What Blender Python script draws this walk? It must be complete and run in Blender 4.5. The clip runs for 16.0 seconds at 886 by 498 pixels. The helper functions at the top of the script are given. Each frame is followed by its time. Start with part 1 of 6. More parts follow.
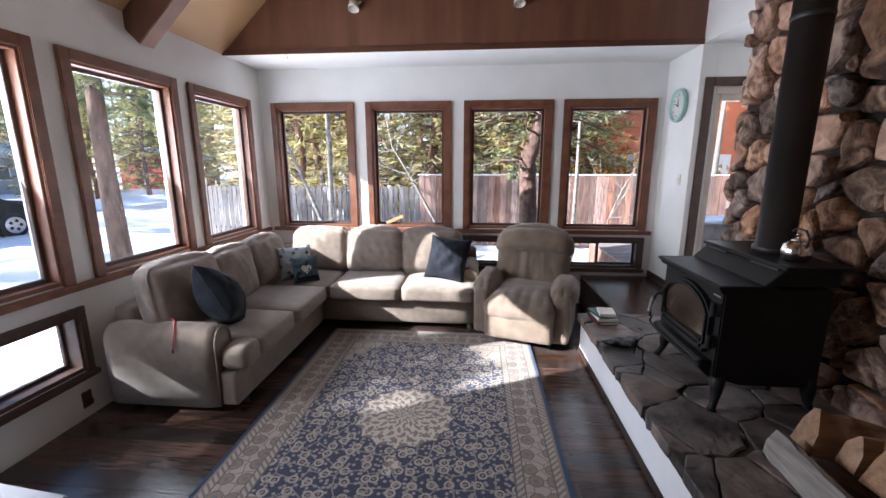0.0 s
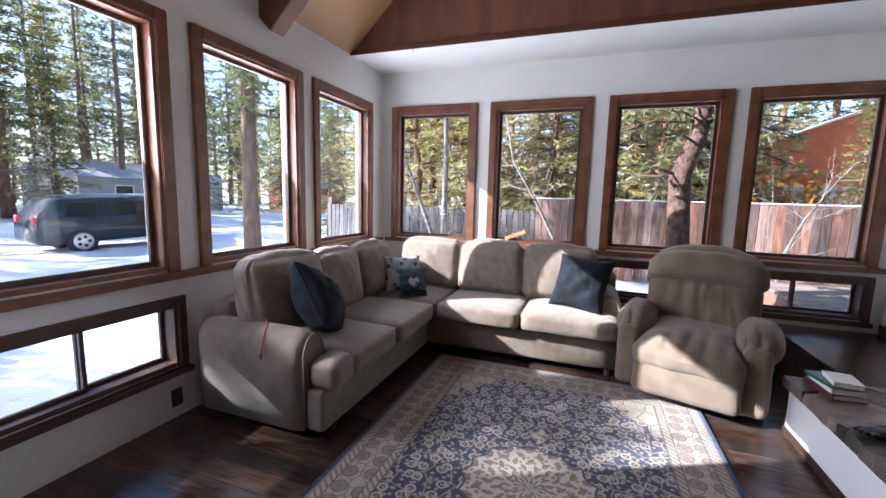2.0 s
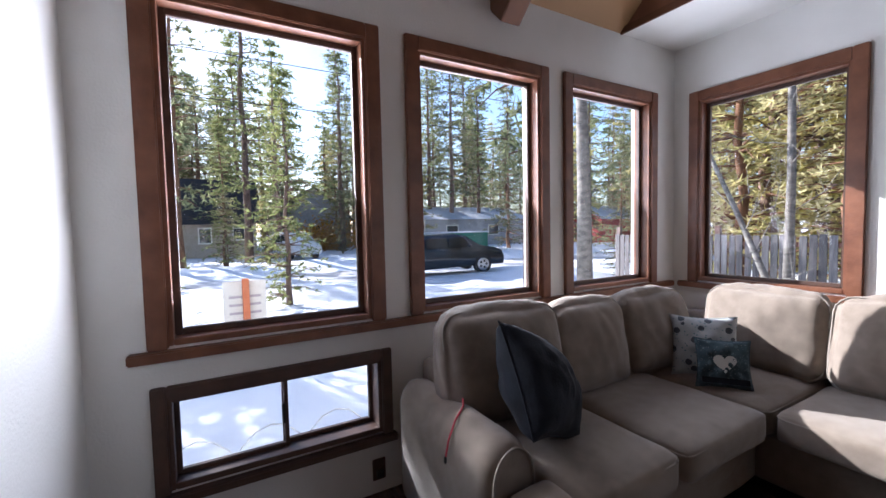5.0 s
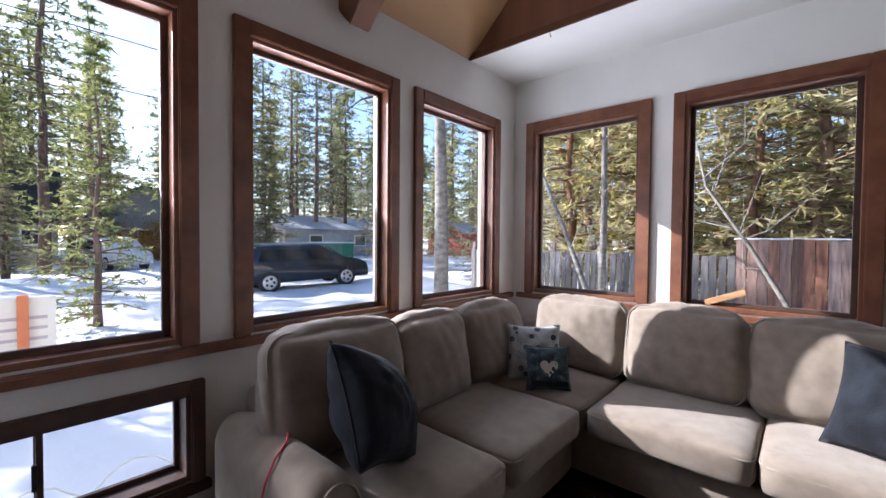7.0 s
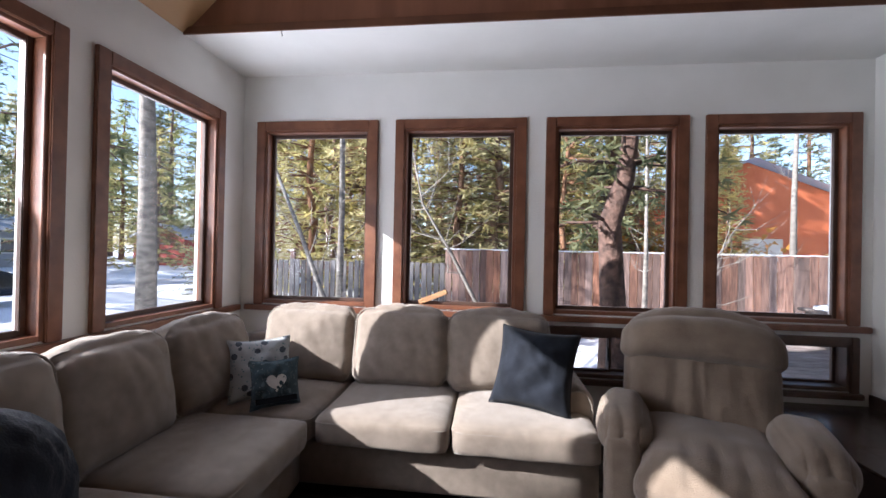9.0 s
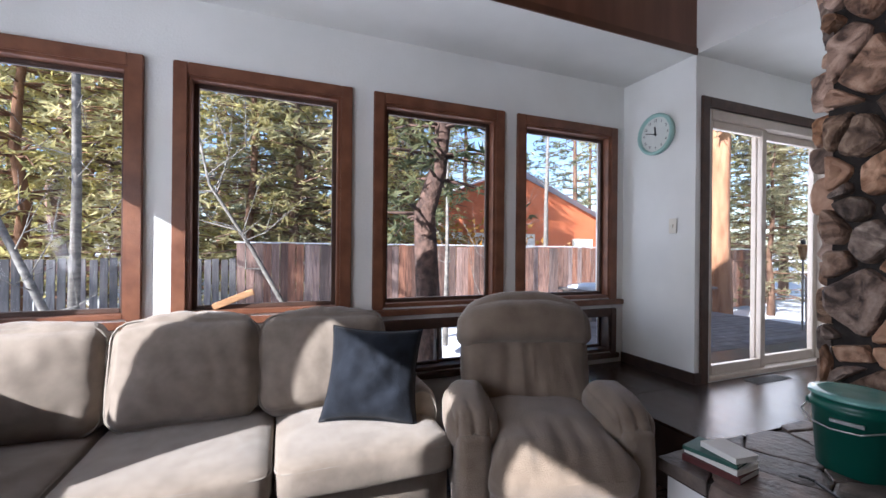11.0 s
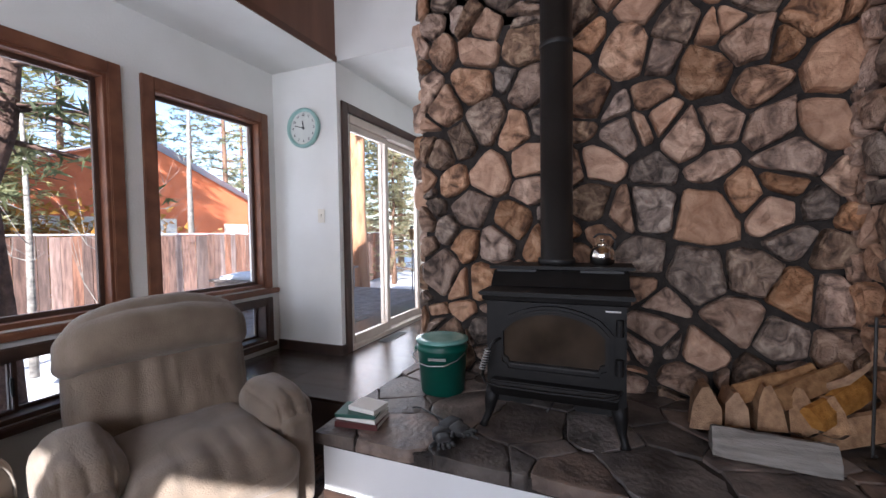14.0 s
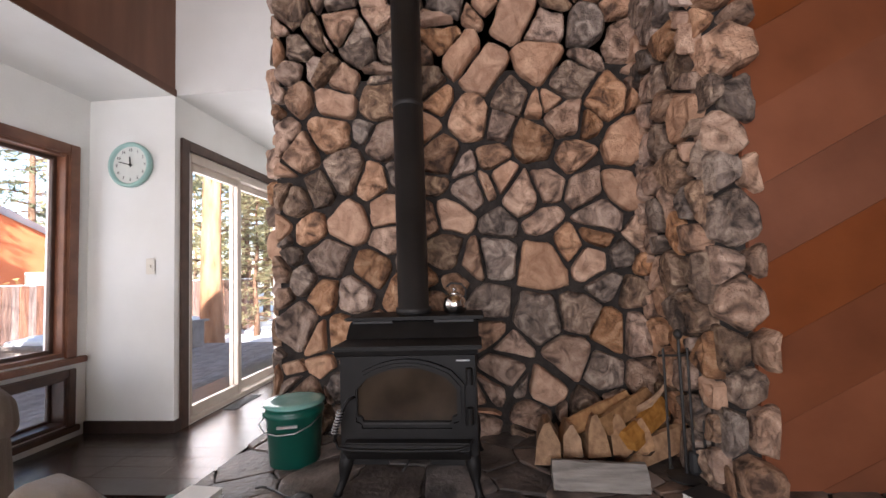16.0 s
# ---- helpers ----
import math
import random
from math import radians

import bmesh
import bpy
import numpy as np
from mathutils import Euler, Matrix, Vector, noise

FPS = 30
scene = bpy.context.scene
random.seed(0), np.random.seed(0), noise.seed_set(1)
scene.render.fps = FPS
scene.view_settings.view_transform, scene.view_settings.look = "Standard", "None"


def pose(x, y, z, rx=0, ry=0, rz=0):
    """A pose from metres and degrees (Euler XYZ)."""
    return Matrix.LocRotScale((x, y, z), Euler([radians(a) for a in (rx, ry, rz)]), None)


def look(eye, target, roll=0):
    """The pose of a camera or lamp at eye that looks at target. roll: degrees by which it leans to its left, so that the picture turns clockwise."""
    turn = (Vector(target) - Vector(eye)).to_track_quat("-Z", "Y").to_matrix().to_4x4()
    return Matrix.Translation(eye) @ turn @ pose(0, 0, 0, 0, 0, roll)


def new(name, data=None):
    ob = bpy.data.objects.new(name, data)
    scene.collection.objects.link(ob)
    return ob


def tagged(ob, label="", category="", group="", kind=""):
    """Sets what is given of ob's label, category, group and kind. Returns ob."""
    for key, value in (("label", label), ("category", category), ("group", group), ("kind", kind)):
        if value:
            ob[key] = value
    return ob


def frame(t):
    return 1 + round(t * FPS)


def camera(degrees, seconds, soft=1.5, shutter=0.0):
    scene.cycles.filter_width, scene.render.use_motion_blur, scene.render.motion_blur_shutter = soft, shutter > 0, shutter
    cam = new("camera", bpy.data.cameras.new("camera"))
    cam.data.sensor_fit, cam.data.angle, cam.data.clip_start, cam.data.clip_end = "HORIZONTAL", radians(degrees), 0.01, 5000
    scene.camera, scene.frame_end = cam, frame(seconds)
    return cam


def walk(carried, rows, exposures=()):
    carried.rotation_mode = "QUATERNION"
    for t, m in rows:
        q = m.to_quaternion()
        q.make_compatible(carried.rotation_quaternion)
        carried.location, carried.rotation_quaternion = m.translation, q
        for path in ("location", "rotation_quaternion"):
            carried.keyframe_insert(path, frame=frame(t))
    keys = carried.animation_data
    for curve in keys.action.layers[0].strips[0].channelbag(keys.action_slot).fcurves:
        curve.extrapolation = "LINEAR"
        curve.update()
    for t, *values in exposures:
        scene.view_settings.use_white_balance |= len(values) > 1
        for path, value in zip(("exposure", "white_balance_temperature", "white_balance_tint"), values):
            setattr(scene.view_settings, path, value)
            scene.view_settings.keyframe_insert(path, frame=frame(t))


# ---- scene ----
cam = camera(95.3, 16.0)
METRES, EYE, TILT, LEAN, TURN = 2.95, 1.73, 0.0, 0.0, 4.2
PATH = [
    (0, (0.12, 0.016, 1.683), (-0.046, 1.968, 1.278), -0.0),
    (0.5, (0.022, 0.166, 1.671), (-0.267, 2.113, 1.316), -0.1),
    (1, (-0.075, 0.299, 1.63), (-0.499, 2.228, 1.312), 0.3),
    (1.5, (-0.11, 0.454, 1.512), (-0.66, 2.358, 1.246), 1.6),
    (2, (-0.152, 0.608, 1.414), (-0.827, 2.473, 1.157), 1.5),
    (2.5, (-0.252, 0.828, 1.344), (-1.146, 2.605, 1.141), 0.0),
    (3, (-0.32, 1.012, 1.342), (-1.57, 2.563, 1.162), -0.8),
    (3.5, (-0.313, 1.219, 1.327), (-1.867, 2.471, 1.189), 0.1),
    (3.7, (-0.359, 1.276, 1.335), (-1.977, 2.444, 1.201), 0.1),
    (5.8, (-0.532, 1.686, 1.408), (-2.274, 2.662, 1.306), -1.3),
    (6, (-0.53, 1.695, 1.409), (-2.231, 2.742, 1.306), -1.4),
    (6.5, (-0.534, 1.727, 1.388), (-2.081, 2.992, 1.308), -0.4),
    (7, (-0.527, 1.752, 1.392), (-1.859, 3.244, 1.342), 0.5),
    (7.5, (-0.499, 1.788, 1.386), (-1.58, 3.471, 1.368), 1.2),
    (8, (-0.493, 1.794, 1.382), (-1.286, 3.63, 1.387), 1.4),
    (8.5, (-0.479, 1.795, 1.387), (-0.98, 3.731, 1.397), 1.5),
    (9, (-0.47, 1.809, 1.383), (-0.697, 3.796, 1.395), 1.2),
    (9.2, (-0.45, 1.826, 1.357), (-0.588, 3.821, 1.384), 1.0),
    (11.3, (-0.678, 2.255, 1.339), (0.232, 4.035, 1.318), 0.4),
    (11.5, (-0.707, 2.287, 1.355), (0.319, 4.003, 1.314), 0.3),
    (12, (-0.721, 2.325, 1.361), (0.53, 3.883, 1.295), 0.6),
    (12.5, (-0.69, 2.312, 1.369), (0.729, 3.72, 1.298), 0.6),
    (13, (-0.651, 2.278, 1.37), (0.93, 3.502, 1.308), 0.3),
    (13.5, (-0.625, 2.242, 1.378), (1.109, 3.238, 1.312), -0.2),
    (14, (-0.594, 2.204, 1.378), (1.255, 2.962, 1.3), -0.8),
    (14.5, (-0.573, 2.169, 1.372), (1.354, 2.695, 1.281), -1.3),
    (15, (-0.555, 2.129, 1.372), (1.413, 2.477, 1.294), -1.6),
    (15.5, (-0.541, 2.092, 1.404), (1.445, 2.333, 1.376), -2.0),
    (16, (-0.542, 2.095, 1.424), (1.448, 2.264, 1.541), -1.9),
]

EXPO = [(0.0, 2.25, 5600, 14), (2.5, 1.98, 5500, 15), (6.5, 1.6, 5600, 16), (9.0, 1.75, 5700, 15), (11.4, 1.65, 5500, 14), (12.5, 1.88, 5500, 14), (14.5, 2.15, 5800, 15), (16.0, 2.45, 6250, 17)]
walk(cam, [(t, look(eye, target, roll)) for t, eye, target, roll in PATH], EXPO)

# ---- light ----
SUN_DIR = Vector((2.0, 1.0, -1.22)).normalized()
world = bpy.data.worlds.new("sky")
scene.world = world
world.use_nodes = True
wn = world.node_tree
sky = wn.nodes.new("ShaderNodeTexSky")
sky.sky_type, sky.sun_disc = "NISHITA", False
sky.sun_elevation = math.asin(-SUN_DIR.z)
sky.sun_rotation = math.atan2(-SUN_DIR.x, -SUN_DIR.y)
wn.links.new(sky.outputs[0], wn.nodes["Background"].inputs[0])
wn.nodes["Background"].inputs[1].default_value = 0.1
sun_data = bpy.data.lights.new("sun", "SUN")
sun_data.energy, sun_data.angle, sun_data.color = 5.0, radians(0.6), (1.0, 0.93, 0.82)
sun = new("sun", sun_data)
sun.matrix_world = look((-20, -10, 12), Vector((-20, -10, 12)) + SUN_DIR)


def sky_lamp(name, at, toward, w, h, watts, color=(1.0, 0.97, 0.95)):
    """Light of sky and sunlit snow that comes in, rising, through a window's opening."""
    d = bpy.data.lights.new(name, "AREA")
    d.shape, d.size, d.size_y, d.energy, d.color = "RECTANGLE", w, h, watts, color
    ob = new(name, d)
    ob.matrix_world = look(at, Vector(at) + Vector(toward))
    return ob


for y, watts in ((1.85, 13.0), (3.02, 11.0), (4.18, 5.5)):
    sky_lamp("sky_light_west", (-2.72, y, 1.65), (1, -0.25, 0.45), 0.84, 1.2, watts)
for x in (-1.88, -0.71, 0.46, 1.6):
    sky_lamp("sky_light_north", (x, 5.16, 1.65), (0, -1, 0), 0.84, 1.3, 1.2)
sky_lamp("sky_light_slider", (3.13, 4.5, 1.4), (0, -1, 0), 1.5, 1.9, 9)


# ---- materials ----
def mat(name, c1, c2=None, scale=6.0, rough=0.6, bump=0.0, bscale=60.0, metal=0.0, rand=0.0, stretch=(1, 1, 1), detail=4.0, spec=0.5, c3=None, sheen=0.0, rvar=0.0, distort=0.0, thin=0.0):
    m = bpy.data.materials.new(name)
    m.use_nodes = True
    nt = m.node_tree
    bs = nt.nodes["Principled BSDF"]
    bs.inputs["Roughness"].default_value = rough
    bs.inputs["Metallic"].default_value = metal
    bs.inputs["Specular IOR Level"].default_value = spec
    if sheen:
        bs.inputs["Sheen Weight"].default_value = sheen
        bs.inputs["Sheen Roughness"].default_value = 0.5
    c2 = c2 or c1
    geo = nt.nodes.new("ShaderNodeNewGeometry")
    mp = nt.nodes.new("ShaderNodeMapping")
    mp.inputs["Scale"].default_value = stretch
    nt.links.new(geo.outputs["Position"], mp.inputs["Vector"])
    pos = mp.outputs[0]
    info = None
    if rand:
        info = nt.nodes.new("ShaderNodeObjectInfo")
        add = nt.nodes.new("ShaderNodeVectorMath")
        mul = nt.nodes.new("ShaderNodeVectorMath")
        mul.operation = "SCALE"
        comb = nt.nodes.new("ShaderNodeCombineXYZ")
        for k in range(3):
            nt.links.new(info.outputs["Random"], comb.inputs[k])
        nt.links.new(comb.outputs[0], mul.inputs[0])
        mul.inputs["Scale"].default_value = 37.0
        nt.links.new(pos, add.inputs[0])
        nt.links.new(mul.outputs[0], add.inputs[1])
        pos = add.outputs[0]
    n1 = nt.nodes.new("ShaderNodeTexNoise")
    n1.inputs["Scale"].default_value, n1.inputs["Detail"].default_value = scale, detail
    n1.inputs["Distortion"].default_value = distort
    nt.links.new(pos, n1.inputs["Vector"])
    ramp = nt.nodes.new("ShaderNodeValToRGB")
    ramp.color_ramp.elements[0].position, ramp.color_ramp.elements[1].position = 0.32, 0.68
    ramp.color_ramp.elements[0].color, ramp.color_ramp.elements[1].color = (*c1, 1), (*c2, 1)
    if c3:
        el = ramp.color_ramp.elements.new(0.5)
        el.color = (*c3, 1)
    nt.links.new(n1.outputs["Fac"], ramp.inputs[0])
    col = ramp.outputs[0]
    if rand:
        hsv = nt.nodes.new("ShaderNodeHueSaturation")
        mr = nt.nodes.new("ShaderNodeMapRange")
        mr.inputs["To Min"].default_value, mr.inputs["To Max"].default_value = 1 - rand, 1 + rand
        nt.links.new(info.outputs["Random"], mr.inputs["Value"])
        nt.links.new(mr.outputs[0], hsv.inputs["Value"])
        fr = nt.nodes.new("ShaderNodeMath")
        fr.operation = "MULTIPLY"
        fr.inputs[1].default_value = 7.31
        fr2 = nt.nodes.new("ShaderNodeMath")
        fr2.operation = "FRACT"
        nt.links.new(info.outputs["Random"], fr.inputs[0])
        nt.links.new(fr.outputs[0], fr2.inputs[0])
        mr2 = nt.nodes.new("ShaderNodeMapRange")
        mr2.inputs["To Min"].default_value, mr2.inputs["To Max"].default_value = 1 - rand, 1 + rand * 0.7
        nt.links.new(fr2.outputs[0], mr2.inputs["Value"])
        nt.links.new(mr2.outputs[0], hsv.inputs["Saturation"])
        nt.links.new(col, hsv.inputs["Color"])
        col = hsv.outputs[0]
    nt.links.new(col, bs.inputs["Base Color"])
    if thin:
        tl = nt.nodes.new("ShaderNodeBsdfTranslucent")
        ms = nt.nodes.new("ShaderNodeMixShader")
        ms.inputs[0].default_value = thin
        nt.links.new(col, tl.inputs[0])
        nt.links.new(bs.outputs[0], ms.inputs[1])
        nt.links.new(tl.outputs[0], ms.inputs[2])
        nt.links.new(ms.outputs[0], nt.nodes["Material Output"].inputs[0])
    if rvar:
        mrr = nt.nodes.new("ShaderNodeMapRange")
        mrr.inputs["To Min"].default_value, mrr.inputs["To Max"].default_value = rough - rvar, rough + rvar
        nt.links.new(n1.outputs["Fac"], mrr.inputs["Value"])
        nt.links.new(mrr.outputs[0], bs.inputs["Roughness"])
    if bump:
        n2 = nt.nodes.new("ShaderNodeTexNoise")
        n2.inputs["Scale"].default_value, n2.inputs["Detail"].default_value = bscale, 5
        nt.links.new(pos, n2.inputs["Vector"])
        bp = nt.nodes.new("ShaderNodeBump")
        bp.inputs["Strength"].default_value, bp.inputs["Distance"].default_value = bump, 0.02
        nt.links.new(n2.outputs["Fac"], bp.inputs["Height"])
        nt.links.new(bp.outputs[0], bs.inputs["Normal"])
    return m


WHITE = mat("painted_plaster", (0.72, 0.72, 0.69), (0.78, 0.78, 0.755), 2.5, 0.75, 0.12, 90)
HEARTHWHITE = mat("white_panel", (0.74, 0.75, 0.76), (0.8, 0.81, 0.82), 3, 0.6, 0.06, 60)
TRIM = mat("stained_trim_wood", (0.12, 0.046, 0.025), (0.2, 0.084, 0.044), 9, 0.38, 0.1, 40, stretch=(1, 1, 1), rvar=0.1)
SASH = mat("dark_sash_wood", (0.05, 0.028, 0.02), (0.085, 0.045, 0.03), 12, 0.45, 0.08, 50)
TANCEIL = mat("tan_ceiling_board", (0.42, 0.25, 0.11), (0.5, 0.31, 0.15), 2.0, 0.6, 0.08, 30, stretch=(1, 0.2, 1))
BROWNWOOD = mat("brown_plywood", (0.15, 0.064, 0.036), (0.21, 0.094, 0.053), 2.2, 0.5, 0.06, 30, stretch=(4, 1, 0.5))
BEAM = mat("beam_wood", (0.085, 0.036, 0.02), (0.14, 0.06, 0.03), 5, 0.5, 0.15, 30)
REDWOOD = mat("red_brown_panel", (0.2, 0.058, 0.02), (0.27, 0.082, 0.03), 3, 0.42, 0.06, 30, rand=0.12, stretch=(1, 1, 1))
FLOORW = mat("dark_floor_wood", (0.026, 0.016, 0.0125), (0.07, 0.042, 0.031), 8, 0.22, 0.06, 60, rand=0.45, stretch=(0.8, 7, 7), rvar=0.06)
BASEB = mat("dark_baseboard", (0.03, 0.018, 0.014), (0.05, 0.03, 0.022), 10, 0.4)
SOFA = mat("greige_upholstery", (0.172, 0.137, 0.106), (0.23, 0.19, 0.15), 14, 0.9, 0.35, 420, sheen=0.25)
PIPING = mat("upholstery_piping", (0.2, 0.175, 0.15), (0.25, 0.22, 0.185), 30, 0.9, 0.2, 300)
RECL = mat("tan_microsuede", (0.143, 0.105, 0.073), (0.21, 0.162, 0.118), 7, 0.85, 0.35, 160, sheen=0.3)
NAVY = mat("navy_velvet", (0.006, 0.0075, 0.011), (0.013, 0.016, 0.023), 10, 0.85, 0.2, 120, sheen=0.05, spec=0.15)
STEEL_BLACK = mat("matte_black_stove", (0.006, 0.0056, 0.0056), (0.012, 0.011, 0.0107), 12, 0.55, 0.08, 150, rvar=0.08, spec=0.25)
PIPEM = mat("black_flue", (0.01, 0.0095, 0.0095), (0.02, 0.0185, 0.018), 3, 0.5, 0.05, 80)
STOVEGLASS = mat("sooty_glass", (0.02, 0.014, 0.01), (0.055, 0.04, 0.028), 5, 0.12)
IRON = mat("wrought_iron", (0.015, 0.014, 0.014), (0.03, 0.028, 0.026), 20, 0.5, 0.2, 100)
CHROME = mat("polished_steel", (0.75, 0.73, 0.7), (0.82, 0.8, 0.77), 10, 0.12, metal=1.0)
MORTAR = mat("dark_mortar", (0.02, 0.016, 0.014), (0.045, 0.036, 0.031), 14, 0.95, 0.5, 50)
STONE = mat("moss_rock", (0.08, 0.045, 0.03), (0.56, 0.375, 0.26), 7, 0.8, 1.0, 40, rand=0.34, detail=12, c3=(0.36, 0.212, 0.135), distort=1.6)
STONEG = mat("grey_rock", (0.05, 0.034, 0.026), (0.4, 0.3, 0.22), 9, 0.8, 1.0, 40, rand=0.34, detail=12, c3=(0.2, 0.135, 0.098), distort=1.6)
STONEP = mat("pink_rock", (0.36, 0.2, 0.125), (0.6, 0.385, 0.26), 7, 0.75, 0.6, 40, rand=0.12, detail=12, distort=1.6)
FLAG = mat("dark_flagstone", (0.05, 0.04, 0.036), (0.21, 0.165, 0.14), 6, 0.5, 0.5, 30, rand=0.45, detail=8, rvar=0.12)
GREEN = mat("green_plastic", (0.004, 0.07, 0.05), (0.007, 0.09, 0.063), 5, 0.35)
SNOW = mat("snow", (0.62, 0.64, 0.68), (0.74, 0.75, 0.78), 0.6, 0.6, 0.8, 3)
DIRTROAD = mat("icy_road", (0.33, 0.3, 0.28), (0.72, 0.73, 0.76), 0.8, 0.6, 0.3, 5, stretch=(0.5, 1, 1))
BARK = mat("pine_bark", (0.1, 0.055, 0.035), (0.24, 0.14, 0.09), 9, 0.9, 0.9, 18, rand=0.25, stretch=(1, 1, 0.3), detail=8)
PALEBARK = mat("aspen_bark", (0.11, 0.1, 0.09), (0.25, 0.23, 0.2), 9, 0.85, 0.5, 30, rand=0.15, stretch=(1, 1, 2))
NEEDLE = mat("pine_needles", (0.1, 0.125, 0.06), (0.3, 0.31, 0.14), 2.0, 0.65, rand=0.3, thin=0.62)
# yellower copy of the needles, with the sun's brightness put into its colour
NEEDLEY = mat("sunlit_yellow_needles", (0.28, 0.27, 0.12), (0.56, 0.49, 0.23), 2.0, 0.65, rand=0.3, thin=0.6)
ORANGELEAF = mat("orange_shrub", (0.4, 0.17, 0.03), (0.5, 0.28, 0.06), 3, 0.7, rand=0.2, thin=0.45)
FENCEW = mat("weathered_fence", (0.1, 0.055, 0.042), (0.26, 0.145, 0.105), 7, 0.85, 0.4, 40, rand=0.4, stretch=(3, 3, 0.4))
# darker grey copy for the left section, its shade put into the colour
FENCESHADED = mat("shaded_grey_fence", (0.08, 0.075, 0.078), (0.19, 0.175, 0.17), 7, 0.85, 0.4, 40, rand=0.35, stretch=(3, 3, 0.4))
ORANGEWALL = mat("orange_siding", (0.5, 0.13, 0.05), (0.58, 0.17, 0.07), 3, 0.7)
GREYWALL = mat("grey_siding", (0.3, 0.29, 0.28), (0.38, 0.37, 0.36), 3, 0.8)
TANWALL = mat("tan_siding", (0.36, 0.3, 0.22), (0.42, 0.35, 0.27), 3, 0.8)
ROOFD = mat("dark_shingle", (0.04, 0.038, 0.04), (0.075, 0.07, 0.07), 6, 0.9, 0.3, 20)
CARPAINT = mat("dark_car_paint", (0.015, 0.02, 0.028), (0.02, 0.027, 0.036), 2, 0.15)
WHITEPAINT = mat("white_car_paint", (0.6, 0.6, 0.6), (0.65, 0.65, 0.65), 2, 0.2)
TYRE = mat("tyre_rubber", (0.02, 0.02, 0.02), (0.03, 0.03, 0.03), 20, 0.9)
ALLOY = mat("alloy", (0.5, 0.5, 0.5), (0.6, 0.6, 0.6), 20, 0.3, metal=0.8)
DARKGLASS = mat("tinted_glass", (0.02, 0.025, 0.03), (0.025, 0.03, 0.035), 2, 0.05)
ALU = mat("pale_door_frame", (0.5, 0.43, 0.36), (0.56, 0.49, 0.42), 8, 0.5)
DECK = mat("grey_deck_board", (0.17, 0.14, 0.125), (0.27, 0.23, 0.21), 6, 0.8, 0.3, 40, rand=0.2)
PAPER = mat("paper", (0.7, 0.68, 0.63), (0.75, 0.73, 0.69), 20, 0.8)
OFFWHITE = mat("ivory_plastic", (0.7, 0.66, 0.56), (0.74, 0.7, 0.61), 20, 0.4)
TURQ = mat("mint_plastic", (0.28, 0.46, 0.42), (0.32, 0.5, 0.46), 10, 0.35)
CLOCKFACE = mat("clock_face", (0.58, 0.6, 0.57), (0.64, 0.66, 0.62), 10, 0.4)
BLACK = mat("black", (0.015, 0.015, 0.016), (0.022, 0.022, 0.023), 20, 0.6)
LOGIN = mat("split_wood", (0.24, 0.115, 0.042), (0.43, 0.235, 0.095), 10, 0.8, 0.4, 50, rand=0.25, stretch=(0.6, 3, 3))
LOGBARK = mat("log_bark", (0.16, 0.1, 0.07), (0.4, 0.33, 0.27), 12, 0.9, 0.8, 25, rand=0.2)
GREYLOG = mat("grey_split_face", (0.17, 0.155, 0.14), (0.31, 0.285, 0.26), 5, 0.85, 0.4, 40, stretch=(9, 0.7, 9))
RED = mat("red_cord", (0.4, 0.02, 0.04), (0.45, 0.03, 0.05), 30, 0.7)
SIGNRED = mat("orange_post", (0.55, 0.16, 0.06), (0.6, 0.2, 0.08), 10, 0.7)
REDBOOK = mat("red_cover", (0.075, 0.018, 0.018), (0.1, 0.026, 0.024), 30, 0.5)
TEALBOOK = mat("green_cover", (0.02, 0.075, 0.06), (0.03, 0.1, 0.08), 30, 0.5)
GREYBOOK = mat("grey_pink_cover", (0.4, 0.34, 0.33), (0.48, 0.41, 0.4), 30, 0.5)


def glass_material():
    m = bpy.data.materials.new("window_glass")
    m.use_nodes = True
    nt = m.node_tree
    nt.nodes.clear()
    out = nt.nodes.new("ShaderNodeOutputMaterial")
    mix = nt.nodes.new("ShaderNodeMixShader")
    tr = nt.nodes.new("ShaderNodeBsdfTransparent")
    gl = nt.nodes.new("ShaderNodeBsdfGlossy")
    gl.inputs["Roughness"].default_value = 0.02
    lw = nt.nodes.new("ShaderNodeLayerWeight")
    pw = nt.nodes.new("ShaderNodeMath")
    pw.operation = "POWER"
    pw.inputs[1].default_value = 5.0
    nt.links.new(lw.outputs["Facing"], pw.inputs[0])
    ma = nt.nodes.new("ShaderNodeMath")
    ma.operation = "MULTIPLY_ADD"
    ma.inputs[1].default_value, ma.inputs[2].default_value = 0.25, 0.012
    nt.links.new(pw.outputs[0], ma.inputs[0])
    nt.links.new(ma.outputs[0], mix.inputs[0])
    nt.links.new(tr.outputs[0], mix.inputs[1])
    nt.links.new(gl.outputs[0], mix.inputs[2])
    nt.links.new(mix.outputs[0], out.inputs[0])
    return m


GLASS = glass_material()


# ---- building helpers ----
def thing(name, label, category, m=None, group="", kind=""):
    ob = new(name)
    ob.empty_display_size = 0.1
    if m is not None:
        ob.matrix_world = m
    return tagged(ob, label, category, group, kind)


def finish(name, bm, material, smooth=False):
    me = bpy.data.meshes.new(name)
    bmesh.ops.recalc_face_normals(bm, faces=bm.faces)
    bm.to_mesh(me)
    bm.free()
    me.materials.append(material)
    if smooth:
        me.shade_smooth()
    return me


def part(name, bm, material, parent=None, label="", smooth=False, m=None):
    ob = new(name, finish(name, bm, material, smooth))
    if parent is not None:
        ob.parent = parent
    if m is not None:
        ob.matrix_local = m
    if label:
        ob["label"] = label
    return ob


